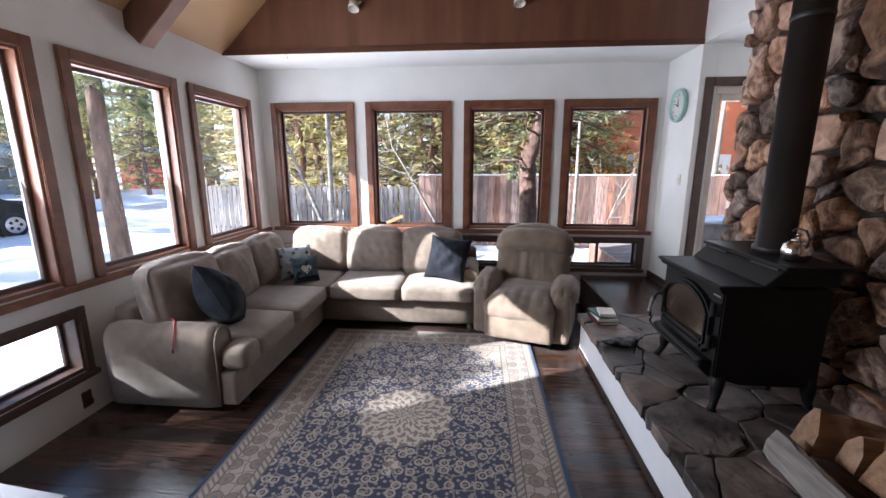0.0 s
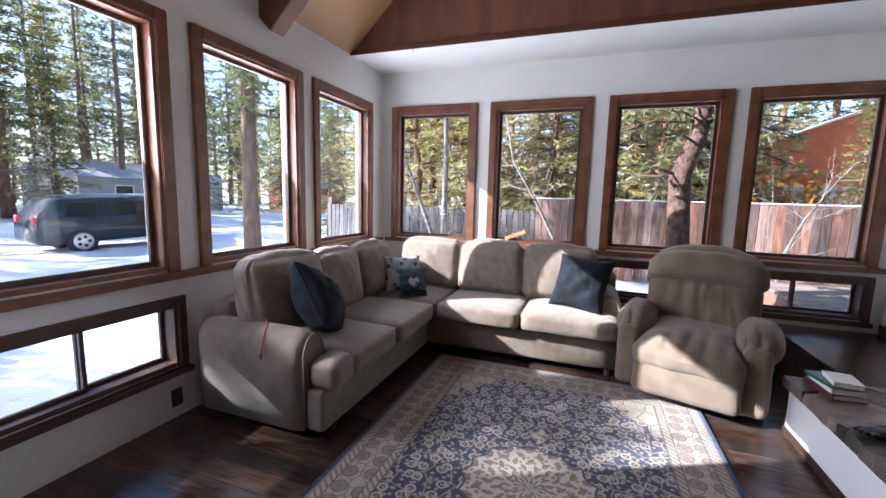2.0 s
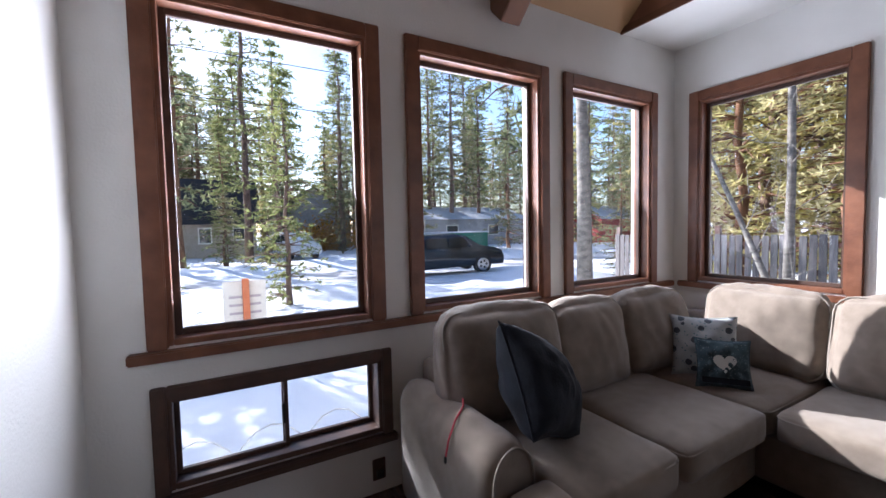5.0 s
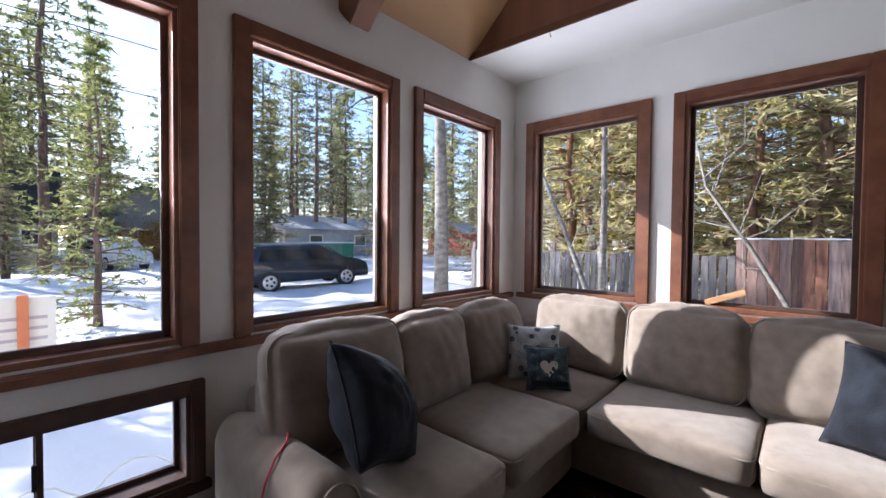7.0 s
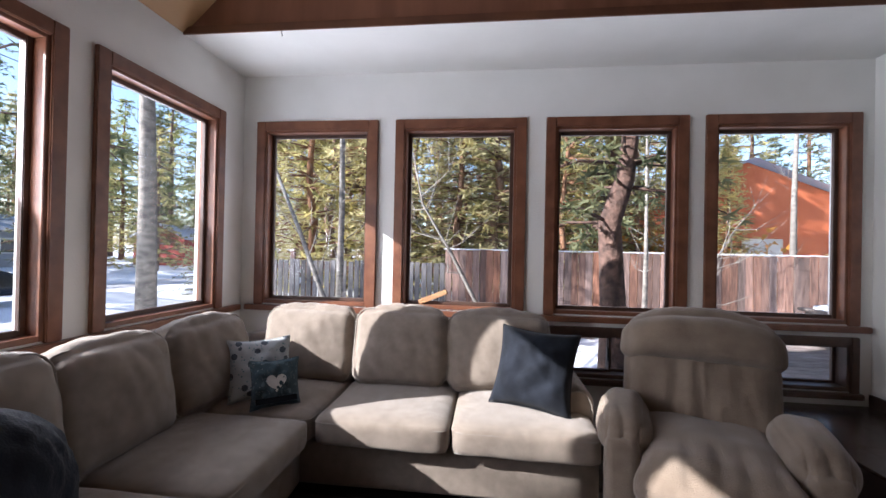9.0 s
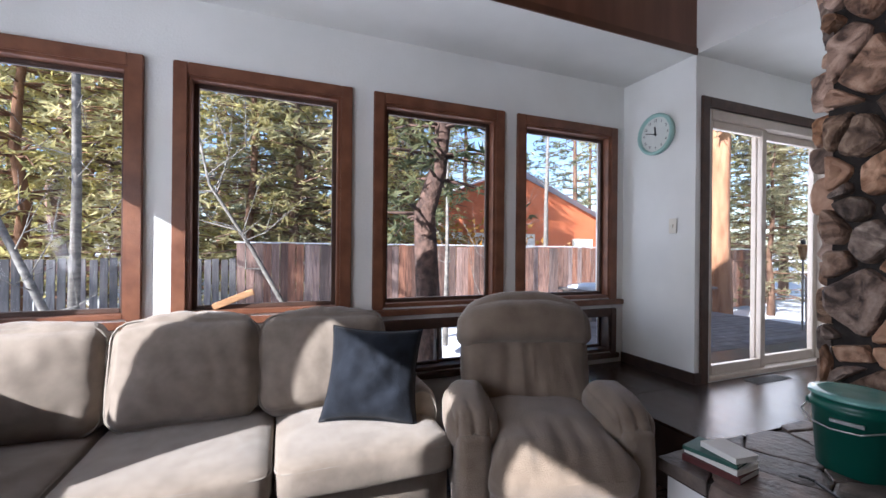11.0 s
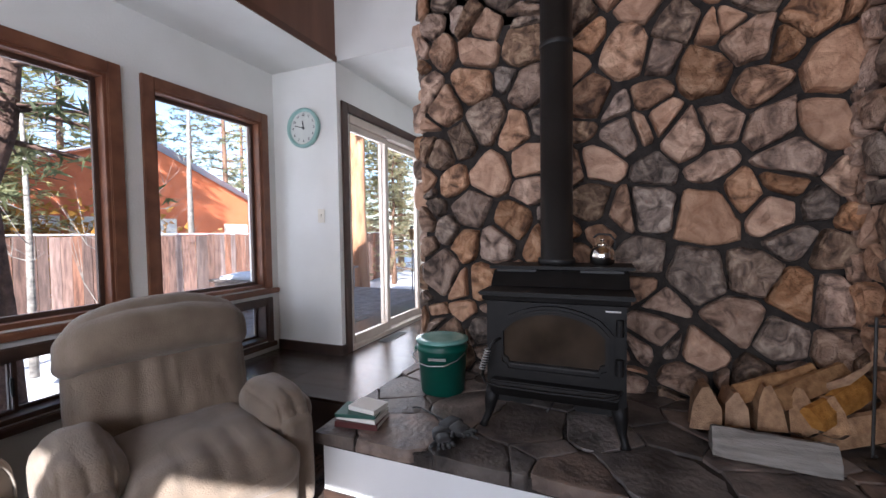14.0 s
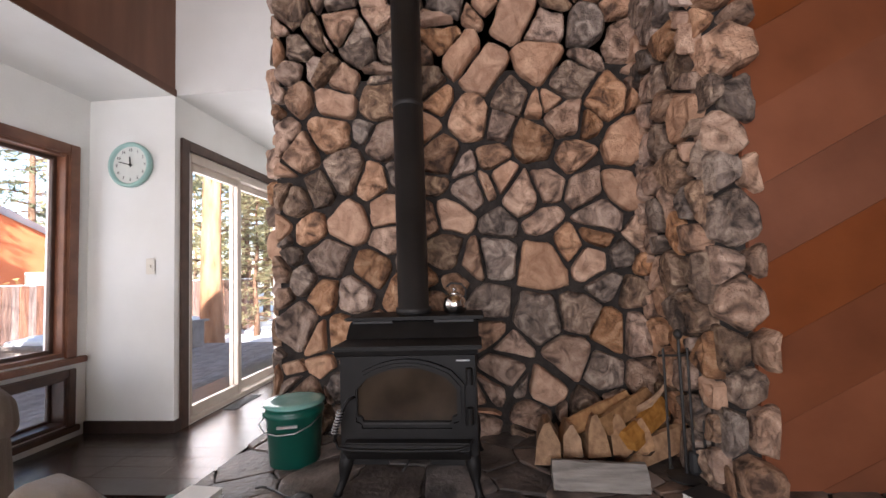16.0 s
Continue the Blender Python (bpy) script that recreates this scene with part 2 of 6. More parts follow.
def structure(name, bm, material, label, smooth=False):
    return tagged(part(name, bm, material, None, "", smooth), label, name.split("_")[0], "", "structure")


def box(bm, x0, x1, y0, y1, z0, z1, bevel=0.0, m=None):
    r = bmesh.ops.create_cube(bm, size=1.0, matrix=Matrix.Translation(((x0 + x1) / 2, (y0 + y1) / 2, (z0 + z1) / 2)) @ Matrix.Diagonal((abs(x1 - x0), abs(y1 - y0), abs(z1 - z0), 1)))
    vs = r["verts"]
    if bevel:
        es = list({e for v in vs for e in v.link_edges})
        rb = bmesh.ops.bevel(bm, geom=es, offset=bevel, segments=2, affect="EDGES")
        vs = list({v for v in rb["verts"]} | {v for v in vs if v.is_valid})
    if m is not None:
        bmesh.ops.transform(bm, matrix=m, verts=[v for v in vs if v.is_valid])
    return vs


def boxm(*a, **k):
    bm = bmesh.new()
    box(bm, *a, **k)
    return bm


def cyl(bm, p0, p1, r0, r1=None, n=12, caps=True):
    p0, p1 = Vector(p0), Vector(p1)
    r1 = r0 if r1 is None else r1
    d = p1 - p0
    q = d.to_track_quat("Z", "Y").to_matrix().to_4x4()
    return bmesh.ops.create_cone(bm, cap_ends=caps, segments=n, radius1=r0, radius2=r1, depth=d.length, matrix=Matrix.Translation((p0 + p1) / 2) @ q)["verts"]


def cylm(*a, **k):
    bm = bmesh.new()
    cyl(bm, *a, **k)
    return bm


def tube(bm, pts, r, n=6):
    """A round rod along points, with shared rings."""
    pts = [Vector(p) for p in pts]
    rings, side = [], None
    for i, p in enumerate(pts):
        d = (pts[min(i + 1, len(pts) - 1)] - pts[max(i - 1, 0)]).normalized()
        if side is None or abs(side.dot(d)) > 0.98:
            side = Vector((1, 0, 0)) if abs(d.x) < 0.7 else Vector((0, 1, 0))
        side = (side - d * side.dot(d)).normalized()
        up = d.cross(side)
        rr = r[i] if isinstance(r, (list, tuple)) else r
        rings.append([bm.verts.new(p + side * (rr * math.cos(2 * math.pi * k / n)) + up * (rr * math.sin(2 * math.pi * k / n))) for k in range(n)])
    for a, b in zip(rings, rings[1:]):
        for k in range(n):
            bm.faces.new((a[k], a[(k + 1) % n], b[(k + 1) % n], b[k]))
    bm.faces.new(rings[0][::-1])
    bm.faces.new(rings[-1])
    return bm


def tubem(pts, r, n=6):
    return tube(bmesh.new(), pts, r, n)


def lathe(profile, n=24):
    """A turned body from (radius, z) rows."""
    bm = bmesh.new()
    rings = [[bm.verts.new((r * math.cos(2 * math.pi * k / n), r * math.sin(2 * math.pi * k / n), z)) for k in range(n)] for r, z in profile]
    for a, b in zip(rings, rings[1:]):
        for k in range(n):
            bm.faces.new((a[k], a[(k + 1) % n], b[(k + 1) % n], b[k]))
    bm.faces.new(rings[0][::-1])
    bm.faces.new(rings[-1])
    return bm


def soft_box(sx, sy, sz, r=0.06, puff=(0.0, 0.0, 0.0), cuts=9, wobble=0.006, seed=0.0, corner=0.0, crease=0.0):
    """A stuffed, rounded block centred on its origin; puff swells each axis in the middle of its faces."""
    bm = bmesh.new()
    bmesh.ops.create_cube(bm, size=2.0)
    bmesh.ops.subdivide_edges(bm, edges=bm.edges[:], cuts=cuts, use_grid_fill=True)
    h = Vector((sx / 2, sy / 2, sz / 2))
    for v in bm.verts:
        u = Vector(v.co)
        p = Vector((u.x * h.x, u.y * h.y, u.z * h.z))
        inner = Vector([max(-hh + r, min(hh - r, c)) for c, hh in zip(p, h)])
        d = p - inner
        if d.length > 1e-6:
            m = max(abs(c) for c in d)
            p = inner + d.normalized() * min(d.length, r) if m > 0 else p
        g = [1 - abs(c) ** 2.4 for c in u]
        p.x += puff[0] * u.x * g[1] * g[2]
        p.y += puff[1] * u.y * g[0] * g[2]
        p.z += puff[2] * u.z * g[0] * g[1]
        if corner:
            f = 1 - corner * abs(u.x) ** 3 * abs(u.z) ** 3
            p.x *= f
            p.z *= f
        nz = noise.noise_vector(Vector((p.x * 5 + seed, p.y * 5, p.z * 5 + seed * 2)))
        p += nz * wobble
        if crease:
            c = noise.noise(Vector((p.x * 9 + p.z * 3 + seed, p.y * 5, p.z * 4 + seed)))
            ax = max(range(3), key=lambda k: abs(u[k]))
            oth = [g[k] for k in range(3) if k != ax]
            p[ax] -= math.copysign(1, u[ax]) * crease * 1.6 * (1 - min(1, abs(c) * 2.0)) ** 2 * min(1, 3 * oth[0]) * min(1, 3 * oth[1])
        v.co = p
    return bm


def clip_poly(poly, nx, ny, c):
    out = []
    for i in range(len(poly)):
        a, b = poly[i], poly[(i + 1) % len(poly)]
        da, db = nx * a[0] + ny * a[1] - c, nx * b[0] + ny * b[1] - c
        if da <= 0:
            out.append(a)
        if da * db < 0:
            t = da / (da - db)
            out.append((a[0] + (b[0] - a[0]) * t, a[1] + (b[1] - a[1]) * t))
    return out


def stone_cells(w, h, step, rng, stretch=1.0, jitter=0.42, gap=0.012, weight=0.5, large=()):
    """Irregular cells that fill a w by h rectangle, each shrunk by a joint; large holds (u, v, radius) of big stones."""
    pts, wts = [(u, v) for u, v, q in large], [(q * 0.75) ** 2 for u, v, q in large]
    nj, ni = max(1, round(h / step)), max(1, round(w / (step * stretch)))
    for j in range(-1, nj + 1):
        for i in range(-1, ni + 1):
            wt = rng.uniform(0, weight) * step * step
            at = ((i + 0.5 + (0.5 if j % 2 else 0) + rng.uniform(-jitter, jitter)) * w / ni, (j + 0.5 + rng.uniform(-jitter, jitter)) * h / nj)
            if any(math.dist(at, (u, v)) < q * 1.12 for u, v, q in large):
                continue
            wts.append(wt)
            pts.append(at)
    cells = []
    for k, (px, py) in enumerate(pts):
        poly = [(0, 0), (w, 0), (w, h), (0, h)]
        for m, (qx, qy) in enumerate(pts):
            if m == k or (qx - px) ** 2 + (qy - py) ** 2 > (4 * step * stretch) ** 2:
                continue
            dx, dy = qx - px, qy - py
            d = math.hypot(dx, dy)
            poly = clip_poly(poly, dx / d, dy / d, (dx * (px + qx) + dy * (py + qy) + wts[k] - wts[m]) / 2 / d - gap * (0.7 + 0.6 * wts[k] / step / step))
            if len(poly) < 3:
                break
        if large and len(poly) >= 3:
            for _ in range(2):
                a = rng.uniform(0, 2 * math.pi)
                far_edge = max(math.cos(a) * (x - px) + math.sin(a) * (y - py) for x, y in poly)
                poly = clip_poly(poly, math.cos(a), math.sin(a), math.cos(a) * px + math.sin(a) * py + far_edge * rng.uniform(0.72, 1.0))
        if len(poly) >= 3:
            area = 0.5 * abs(sum(poly[i][0] * poly[(i + 1) % len(poly)][1] - poly[(i + 1) % len(poly)][0] * poly[i][1] for i in range(len(poly))))
            if area > (0.02 if large else 0.06) * step * step:
                cells.append(poly)
    return cells


def stone_mesh(poly, depth, rng, rough=0.012, round_off=0.16, sub=2, drop=0.02):
    """A quarried stone: an uneven outline, raised to a rough face with worn edges."""
    pts = []
    n = len(poly)
    for i in range(n):
        a, b, c = poly[i - 1], poly[i], poly[(i + 1) % n]
        la, lc = math.dist(a, b), math.dist(b, c)
        ta, tc = min(0.4, round_off * rng.uniform(0.4, 1.3) * 0.12 / max(la, 1e-4)), min(0.4, round_off * rng.uniform(0.4, 1.3) * 0.12 / max(lc, 1e-4))
        pts.append((b[0] + (a[0] - b[0]) * ta, b[1] + (a[1] - b[1]) * ta))
        pts.append((b[0] + (c[0] - b[0]) * tc, b[1] + (c[1] - b[1]) * tc))
    ring = []
    for i in range(len(pts)):
        a, b = pts[i], pts[(i + 1) % len(pts)]
        m = max(1, int(math.dist(a, b) / 0.05))
        for k in range(m):
            ring.append((a[0] + (b[0] - a[0]) * k / m, a[1] + (b[1] - a[1]) * k / m))
    cx, cy = sum(p[0] for p in ring) / len(ring), sum(p[1] for p in ring) / len(ring)
    off = rng.uniform(0, 90)
    tilt = (rng.uniform(-0.12, 0.12), rng.uniform(-0.12, 0.12))
    bm = bmesh.new()
    loops = []
    for s, z in ((1.0, -0.03), (1.0, depth * 0.45), (0.95, depth * 0.8), (0.84, depth * 0.97), (0.5, depth)):
        row = []
        for x, y in ring:
            px, py = cx + (x - cx) * s, cy + (y - cy) * s
            nn = noise.noise(Vector((px * 9 + off, py * 9, off))) + 0.6 * noise.noise(Vector((px * 5 + py * 16 + off, py * 3, off)))
            n2 = noise.noise(Vector((px * 24 + off, py * 24, off)))
            e = 0.0 if z < 0 else nn * rough * 1.6 + n2 * rough * 0.8 + (px - cx) * tilt[0] + (py - cy) * tilt[1]
            edge = 1 + 0.09 * noise.noise(Vector((px * 13 + off, py * 13, 3))) + 0.05 * noise.noise(Vector((px * 34 + off, py * 34, 5)))
            row.append(bm.verts.new(((px - cx) * edge, (py - cy) * edge, z + e)))
        loops.append(row)
    for a, b in zip(loops, loops[1:]):
        for k in range(len(a)):
            bm.faces.new((a[k], a[(k + 1) % len(a)], b[(k + 1) % len(a)], b[k]))
    top = bm.verts.new((0, 0, depth + rng.uniform(-1, 1) * rough))
    for k in range(len(loops[-1])):
        bm.faces.new((loops[-1][k], loops[-1][(k + 1) % len(loops[-1])], top))
    return bm, (cx, cy)


# ---- the shell ----
XW, YN, XE = -2.52, 4.96, 2.2          # inner faces of the west, north and clock walls
H = 0.36                                # raised floor and hearth above the sunken floor
ZC = 2.8                                # plate height
TH = 0.16


def wall_with_holes(name, axis, at, thick, u0, u1, z0, z1, holes, material, label):
    """A wall along an axis with openings (u0, u1, z0, z1) cut through, out of butted blocks."""
    bm = bmesh.new()
    us = sorted({u0, u1, *[h[0] for h in holes], *[h[1] for h in holes]})
    for a, b in zip(us, us[1:]):
        cuts = sorted([(h[2], h[3]) for h in holes if h[0] <= a + 1e-6 and h[1] >= b - 1e-6])
        z = z0
        for c0, c1 in [*cuts, (z1, z1)]:
            if c0 - z > 1e-4:
                if axis == "y":
                    box(bm, at, at + thick, a, b, z, c0)
                else:
                    box(bm, a, b, at, at + thick, z, c0)
            z = c1
    bmesh.ops.remove_doubles(bm, verts=bm.verts, dist=1e-5)
    return structure(name, bm, material, label)


WIN_W = [1.335, 2.505, 3.67]                # west windows: trim starts, each 1.03 wide
WIN_N = [-2.39, -1.225, -0.055, 1.085]     # north windows
WW = 1.025
holes_w = [(y + 0.07, y + WW - 0.07, 0.94, 2.36) for y in WIN_W] + [(WIN_W[0] + 0.05, WIN_W[0] + 0.995, 0.335, 0.715)]
holes_n = [(x + 0.07, x + WW - 0.07, 0.94, 2.36) for x in WIN_N] + [(x + 0.05, x + WW - 0.05, 0.47, 0.79) for x in WIN_N[2:]]
wall_with_holes("wall_west", "y", XW, -TH, 1.13, YN + TH, -0.1, 2.98, holes_w, WHITE, "white painted plaster wall with three large windows")
wall_with_holes("wall_north", "x", YN, TH, XW, XE + TH, -0.1, 2.98, holes_n, WHITE, "white painted plaster wall with four windows")
structure("wall_clock", boxm(XE, XE + TH, 4.28, YN, 0, 2.8), WHITE, "white painted narrow wall that carries the clock")
wall_with_holes("wall_slider", "x", 4.28, TH, XE + TH, 6.0, 0.0, ZC, [(2.33, 3.94, H, 2.43)], WHITE, "white painted wall with the sliding door")
structure("wall_far_east", boxm(6.0, 6.16, 2.6, 4.44, 0, ZC), WHITE, "plain white end wall")
structure("wall_jog", boxm(XW - TH, -1.8, 1.0, 1.13, -0.1, 4.4), WHITE, "white plaster return beside the west windows")
structure("wall_hall_west", boxm(-1.96, -1.8, -3.0, 1.0, -0.1, 5.4), WHITE, "white hall wall")
structure("wall_south", boxm(-1.96, 6.16, -3.16, -3.0, -0.1, 5.4), WHITE, "plain white wall behind the hall")
structure("wall_upper_east", boxm(XE, XE + TH, -3.0, 4.28, ZC, 5.4), WHITE, "white wall above the flat alcove ceiling")
structure("wall_behind_chimney", boxm(2.36, 2.5, -3.0, 3.3, -0.1, ZC), WHITE, "plain wall behind the stone chimney")
structure("wall_alcove_south", boxm(2.5, 6.16, 2.5, 2.6, 0, ZC), WHITE, "plain white alcove wall")
structure("wall_gable", boxm(XW, XE, 4.28, 4.4, ZC + 0.004, 5.6), BROWNWOOD, "dark brown plywood gable face above the soffit")
structure("beam_edge", boxm(XW, XE, 4.265, 4.279, ZC - 0.012, ZC + 0.04, 0.003), BEAM, "thin brown trim along the gable's lower edge")
structure("ceiling_soffit", boxm(XW, XE, 4.28, YN, ZC, ZC + 0.003), WHITE, "flat white soffit over the north windows")
structure("ceiling_alcove", boxm(XE + TH, 6.16, 2.5, 4.28, ZC, ZC + 0.1), WHITE, "flat white alcove ceiling")
SLOPE = 0.95
bm = bmesh.new()
x2 = 0.2
for (xa, za), (xb, zb) in (((XW - 0.1, ZC - 0.1 * SLOPE), (x2, ZC + (x2 - XW) * SLOPE)), ((x2, ZC + (x2 - XW) * SLOPE), (XE + 0.2, ZC + (x2 - XW) * SLOPE))):
    vs = [bm.verts.new(c) for c in ((xa, -3.1, za), (xb, -3.1, zb), (xb, 4.4, zb), (xa, 4.4, za))]
    bm.faces.new(vs)
ext = bmesh.ops.extrude_face_region(bm, geom=bm.faces[:])
bmesh.ops.translate(bm, verts=[v for v in ext["geom"] if isinstance(v, bmesh.types.BMVert)], vec=(0, 0, 0.12))
structure("ceiling_slope", bm, TANCEIL, "tan board ceiling that slopes up from the west wall")
structure("wall_paneled", boxm(1.52, 1.62, -3.0, 0.8, -0.1, 5.4), REDWOOD, "red-brown stained wood panel wall")

panel = bpy.data.objects["wall_paneled"]
# diagonal strips of differing tone, added to imitate bands of light on the panel
w0 = -3.1
while w0 < 4.6:
    poly = [(0, 0), (3.8, 0), (3.8, 4.6), (0, 4.6)]
    nx, ny = -math.sin(radians(28)), math.cos(radians(28))
    poly = clip_poly(poly, nx, ny, w0 + 0.3318)
    poly = clip_poly(poly, -nx, -ny, -w0 - 0.0004) if len(poly) > 2 else poly
    if len(poly) > 2:
        bm = bmesh.new()
        f = bm.faces.new([bm.verts.new((0, -u, v)) for u, v in poly])
        e = bmesh.ops.extrude_face_region(bm, geom=[f])
        bmesh.ops.translate(bm, verts=[v for v in e["geom"] if isinstance(v, bmesh.types.BMVert)], vec=(-0.012, 0, 0))
        part("board", bm, REDWOOD, panel, "", False, pose(1.519, 0.799, H + 0.002))
    w0 += 0.333

# floors
structure("floor_slab", boxm(XW, 1.43, 0.55, YN, -0.12, -0.022), BASEB, "dark subfloor under the sunken room")
structure("floor_upper_slab", boxm(1.43, 6.0, 2.6, YN, -0.1, H - 0.022), BASEB, "dark raised subfloor beside the hearth")
structure("floor_hall_slab", boxm(-1.8, 1.52, -3.0, 0.25, -0.1, H - 0.002), FLOORW, "dark wood hall floor above the steps")
structure("step", boxm(-1.8, 1.07, 0.25, 0.55, -0.1, 0.18, 0.006), FLOORW, "dark wooden step down into the sunken room")
structure("riser", boxm(1.405, 1.429, 3.6, YN, 0.0, H - 0.012), BASEB, "dark wooden riser of the raised floor")
structure("nosing", boxm(1.395, 1.45, 3.6, YN, H - 0.012, H + 0.006, 0.004), FLOORW, "dark wooden nosing")
bm = boxm(XE - 0.015, XE, 4.28, YN, H, H + 0.085, 0.003)
box(bm, XE - 0.015, XE + 0.13, 4.262, 4.28, H, H + 0.085, 0.003)
structure("baseboard_clock", bm, BASEB, "dark baseboard below the clock")


def window(name, label, horizontal, u, z0=0.9, z1=2.42, two=False, wide=WW):
    """A window unit: stained casing, jamb liner, dark sash, pane. Built on the x axis facing -y, then turned for the west wall."""
    w = wide
    m = pose(u, YN, 0) if horizontal else pose(XW, u, 0, 0, 0, 90) @ Matrix.Translation((0, 0, 0))
    root = tagged(new(name), label, "window", "", "structure")
    root.matrix_world = m
    c, d = (0.055 if two else 0.075), 0.028
    bm = bmesh.new()
    box(bm, 0, c, -d, 0, z0 + 0.02, z1, 0.005)
    box(bm, w - c, w, -d, 0, z0 + 0.02, z1, 0.005)
    box(bm, c, w - c, -d, 0, z1 - c, z1, 0.005)
    part("casing", bm, SASH if two else TRIM, root)
    bm = bmesh.new()
    for a, b in ((c - 0.005, c + 0.018), (w - c - 0.018, w - c + 0.005)):
        box(bm, a, b, -0.012, 0.12, z0 + 0.03, z1 - c + 0.01, 0.003)
    box(bm, c + 0.018, w - c - 0.018, -0.012, 0.12, z1 - c - 0.018, z1 - c + 0.01, 0.003)
    box(bm, c + 0.018, w - c - 0.018, -0.012, 0.12, z0 + 0.03, z0 + 0.058, 0.003)
    part("jamb", bm, SASH if two else TRIM, root)
    g0, g1, gz0, gz1 = c + 0.018, w - c - 0.018, z0 + 0.058, z1 - c - 0.018
    spans = [(g0, g1)] if not two else [(g0, (g0 + g1) / 2 + 0.012), ((g0 + g1) / 2 - 0.012, g1)]
    for k, (a, b) in enumerate(spans):
        s = 0.028 if not two else 0.02
        y0 = 0.055 + 0.03 * k
        bm = bmesh.new()
        box(bm, a, a + s, y0, y0 + 0.028, gz0, gz1, 0.004)
        box(bm, b - s, b, y0, y0 + 0.028, gz0, gz1, 0.004)
        box(bm, a + s, b - s, y0, y0 + 0.028, gz0, gz0 + s, 0.004)
        box(bm, a + s, b - s, y0, y0 + 0.028, gz1 - s, gz1, 0.004)
        sash = part("sash", bm, SASH, root)
        p = part("pane", boxm(a + s - 0.002, b - s + 0.002, y0 + 0.011, y0 + 0.017, gz0 + s - 0.002, gz1 - s + 0.002), GLASS, sash, "clear glass pane")
        p.visible_shadow = False
    if two:
        bm = boxm((g0 + g1) / 2 - 0.02, (g0 + g1) / 2 - 0.006, 0.035, 0.056, (gz0 + gz1) / 2 - 0.05, (gz0 + gz1) / 2 + 0.05, 0.004)
        part("latch", bm, IRON, root, "small black latch")
        part("window_sill", boxm(-0.02, w + 0.02, -0.045, 0.0, z0 - 0.02, z0 + 0.02, 0.006), SASH, root)
    return root


for k, y in enumerate(WIN_W):
    window("window_%d" % (k + 1), "large window in a stained wood casing, west wall", False, y)
for k, x in enumerate(WIN_N):
    window("window_%d" % (k + 4), "tall window in a stained wood casing, north wall", True, x)
window("window_8", "low two-pane sliding window in a dark casing", False, WIN_W[0], 0.29, 0.765, True, 1.045)
for k, x in enumerate(WIN_N[2:]):
    window("window_%d" % (k + 9), "low two-pane sliding window under the tall one", True, x, 0.43, 0.84, True)
structure("trim_sill_west", boxm(XW, XW + 0.05, 1.27, YN - 0.06, 0.875, 0.918, 0.006), TRIM, "long stained wood window stool on the west wall")
structure("trim_sill_north", boxm(XW + 0.06, 2.17, YN - 0.05, YN, 0.875, 0.918, 0.006), TRIM, "long stained wood window stool on the north wall")

# sliding glass door
door = tagged(new("door_1"), "closed sliding glass door in a pale frame with dark casing", "door", "", "structure")
door.matrix_world = pose(0, 4.28, 0)
bm = bmesh.new()
box(bm, 2.25, 2.33, -0.02, 0.0, H, 2.5, 0.004)
box(bm, 3.94, 4.02, -0.02, 0.0, H, 2.5, 0.004)
box(bm, 2.33, 3.94, -0.02, 0.0, 2.42, 2.5, 0.004)
part("casing", bm, SASH, door, "dark stained casing")
bm = bmesh.new()
box(bm, 2.33, 2.375, 0.0, 0.15, H, 2.42, 0.004)
box(bm, 3.895, 3.94, 0.0, 0.15, H, 2.42, 0.004)
box(bm, 2.375, 3.895, 0.0, 0.15, 2.35, 2.42, 0.004)
box(bm, 2.375, 3.895, 0.0, 0.15, H, H + 0.035, 0.004)
part("frame", bm, ALU, door)
for k, (a, b) in enumerate(((2.375, 3.08), (3.03, 3.895))):
    y0 = 0.03 + 0.05 * k
    bm = bmesh.new()
    box(bm, a, a + 0.055, y0, y0 + 0.04, H + 0.035, 2.35, 0.004)
    box(bm, b - 0.055, b, y0, y0 + 0.04, H + 0.035, 2.35, 0.004)
    box(bm, a + 0.055, b - 0.055, y0, y0 + 0.04, H + 0.035, H + 0.11, 0.004)
    box(bm, a + 0.055, b - 0.055, y0, y0 + 0.04, 2.29, 2.35, 0.004)
    leaf = part("leaf", bm, ALU, door)
    p = part("pane", boxm(a + 0.053, b - 0.053, y0 + 0.016, y0 + 0.022, H + 0.108, 2.292), GLASS, leaf, "clear glass pane")
    p.visible_shadow = False
# rafter
bm = bmesh.new()
L = 3.2
box(bm, -0.12, L, -0.07, 0.07, -0.27, 0.06, 0.006)
tagged(part("rafter", bm, BEAM, None, "", False, pose(XW, 3.15, ZC + 0.05, 0, -math.degrees(math.atan(SLOPE)), 0)), "exposed brown rafter under the sloped ceiling", "beam", "", "structure")

# ---- hearth and chimney ----
rng = random.Random(7)
hearth = tagged(new("hearth"), "raised white-faced hearth topped with dark flagstones", "hearth", "", "structure")
part("base", boxm(1.08, 2.36, 0.25, 3.58, -0.1, 0.285), HEARTHWHITE, hearth, "white painted face")
part("mortar_bed", boxm(1.066, 2.36, 0.25, 3.595, 0.285, 0.35, 0.004), MORTAR, hearth)
part("base_trim", boxm(1.068, 1.08, 0.55, 3.58, 0.0, 0.05, 0.003), BASEB, hearth)
chimney = tagged(new("wall_chimney"), "rough moss-rock chimney wall with dark recessed mortar", "chimney", "", "structure")
bm = bmesh.new()
box(bm, 2.2, 2.359, 0.98, 3.5, H - 0.02, 5.4)
box(bm, 1.53, 2.359, 0.8, 0.98, H - 0.02, 5.4)
part("mortar", bm, MORTAR, chimney)


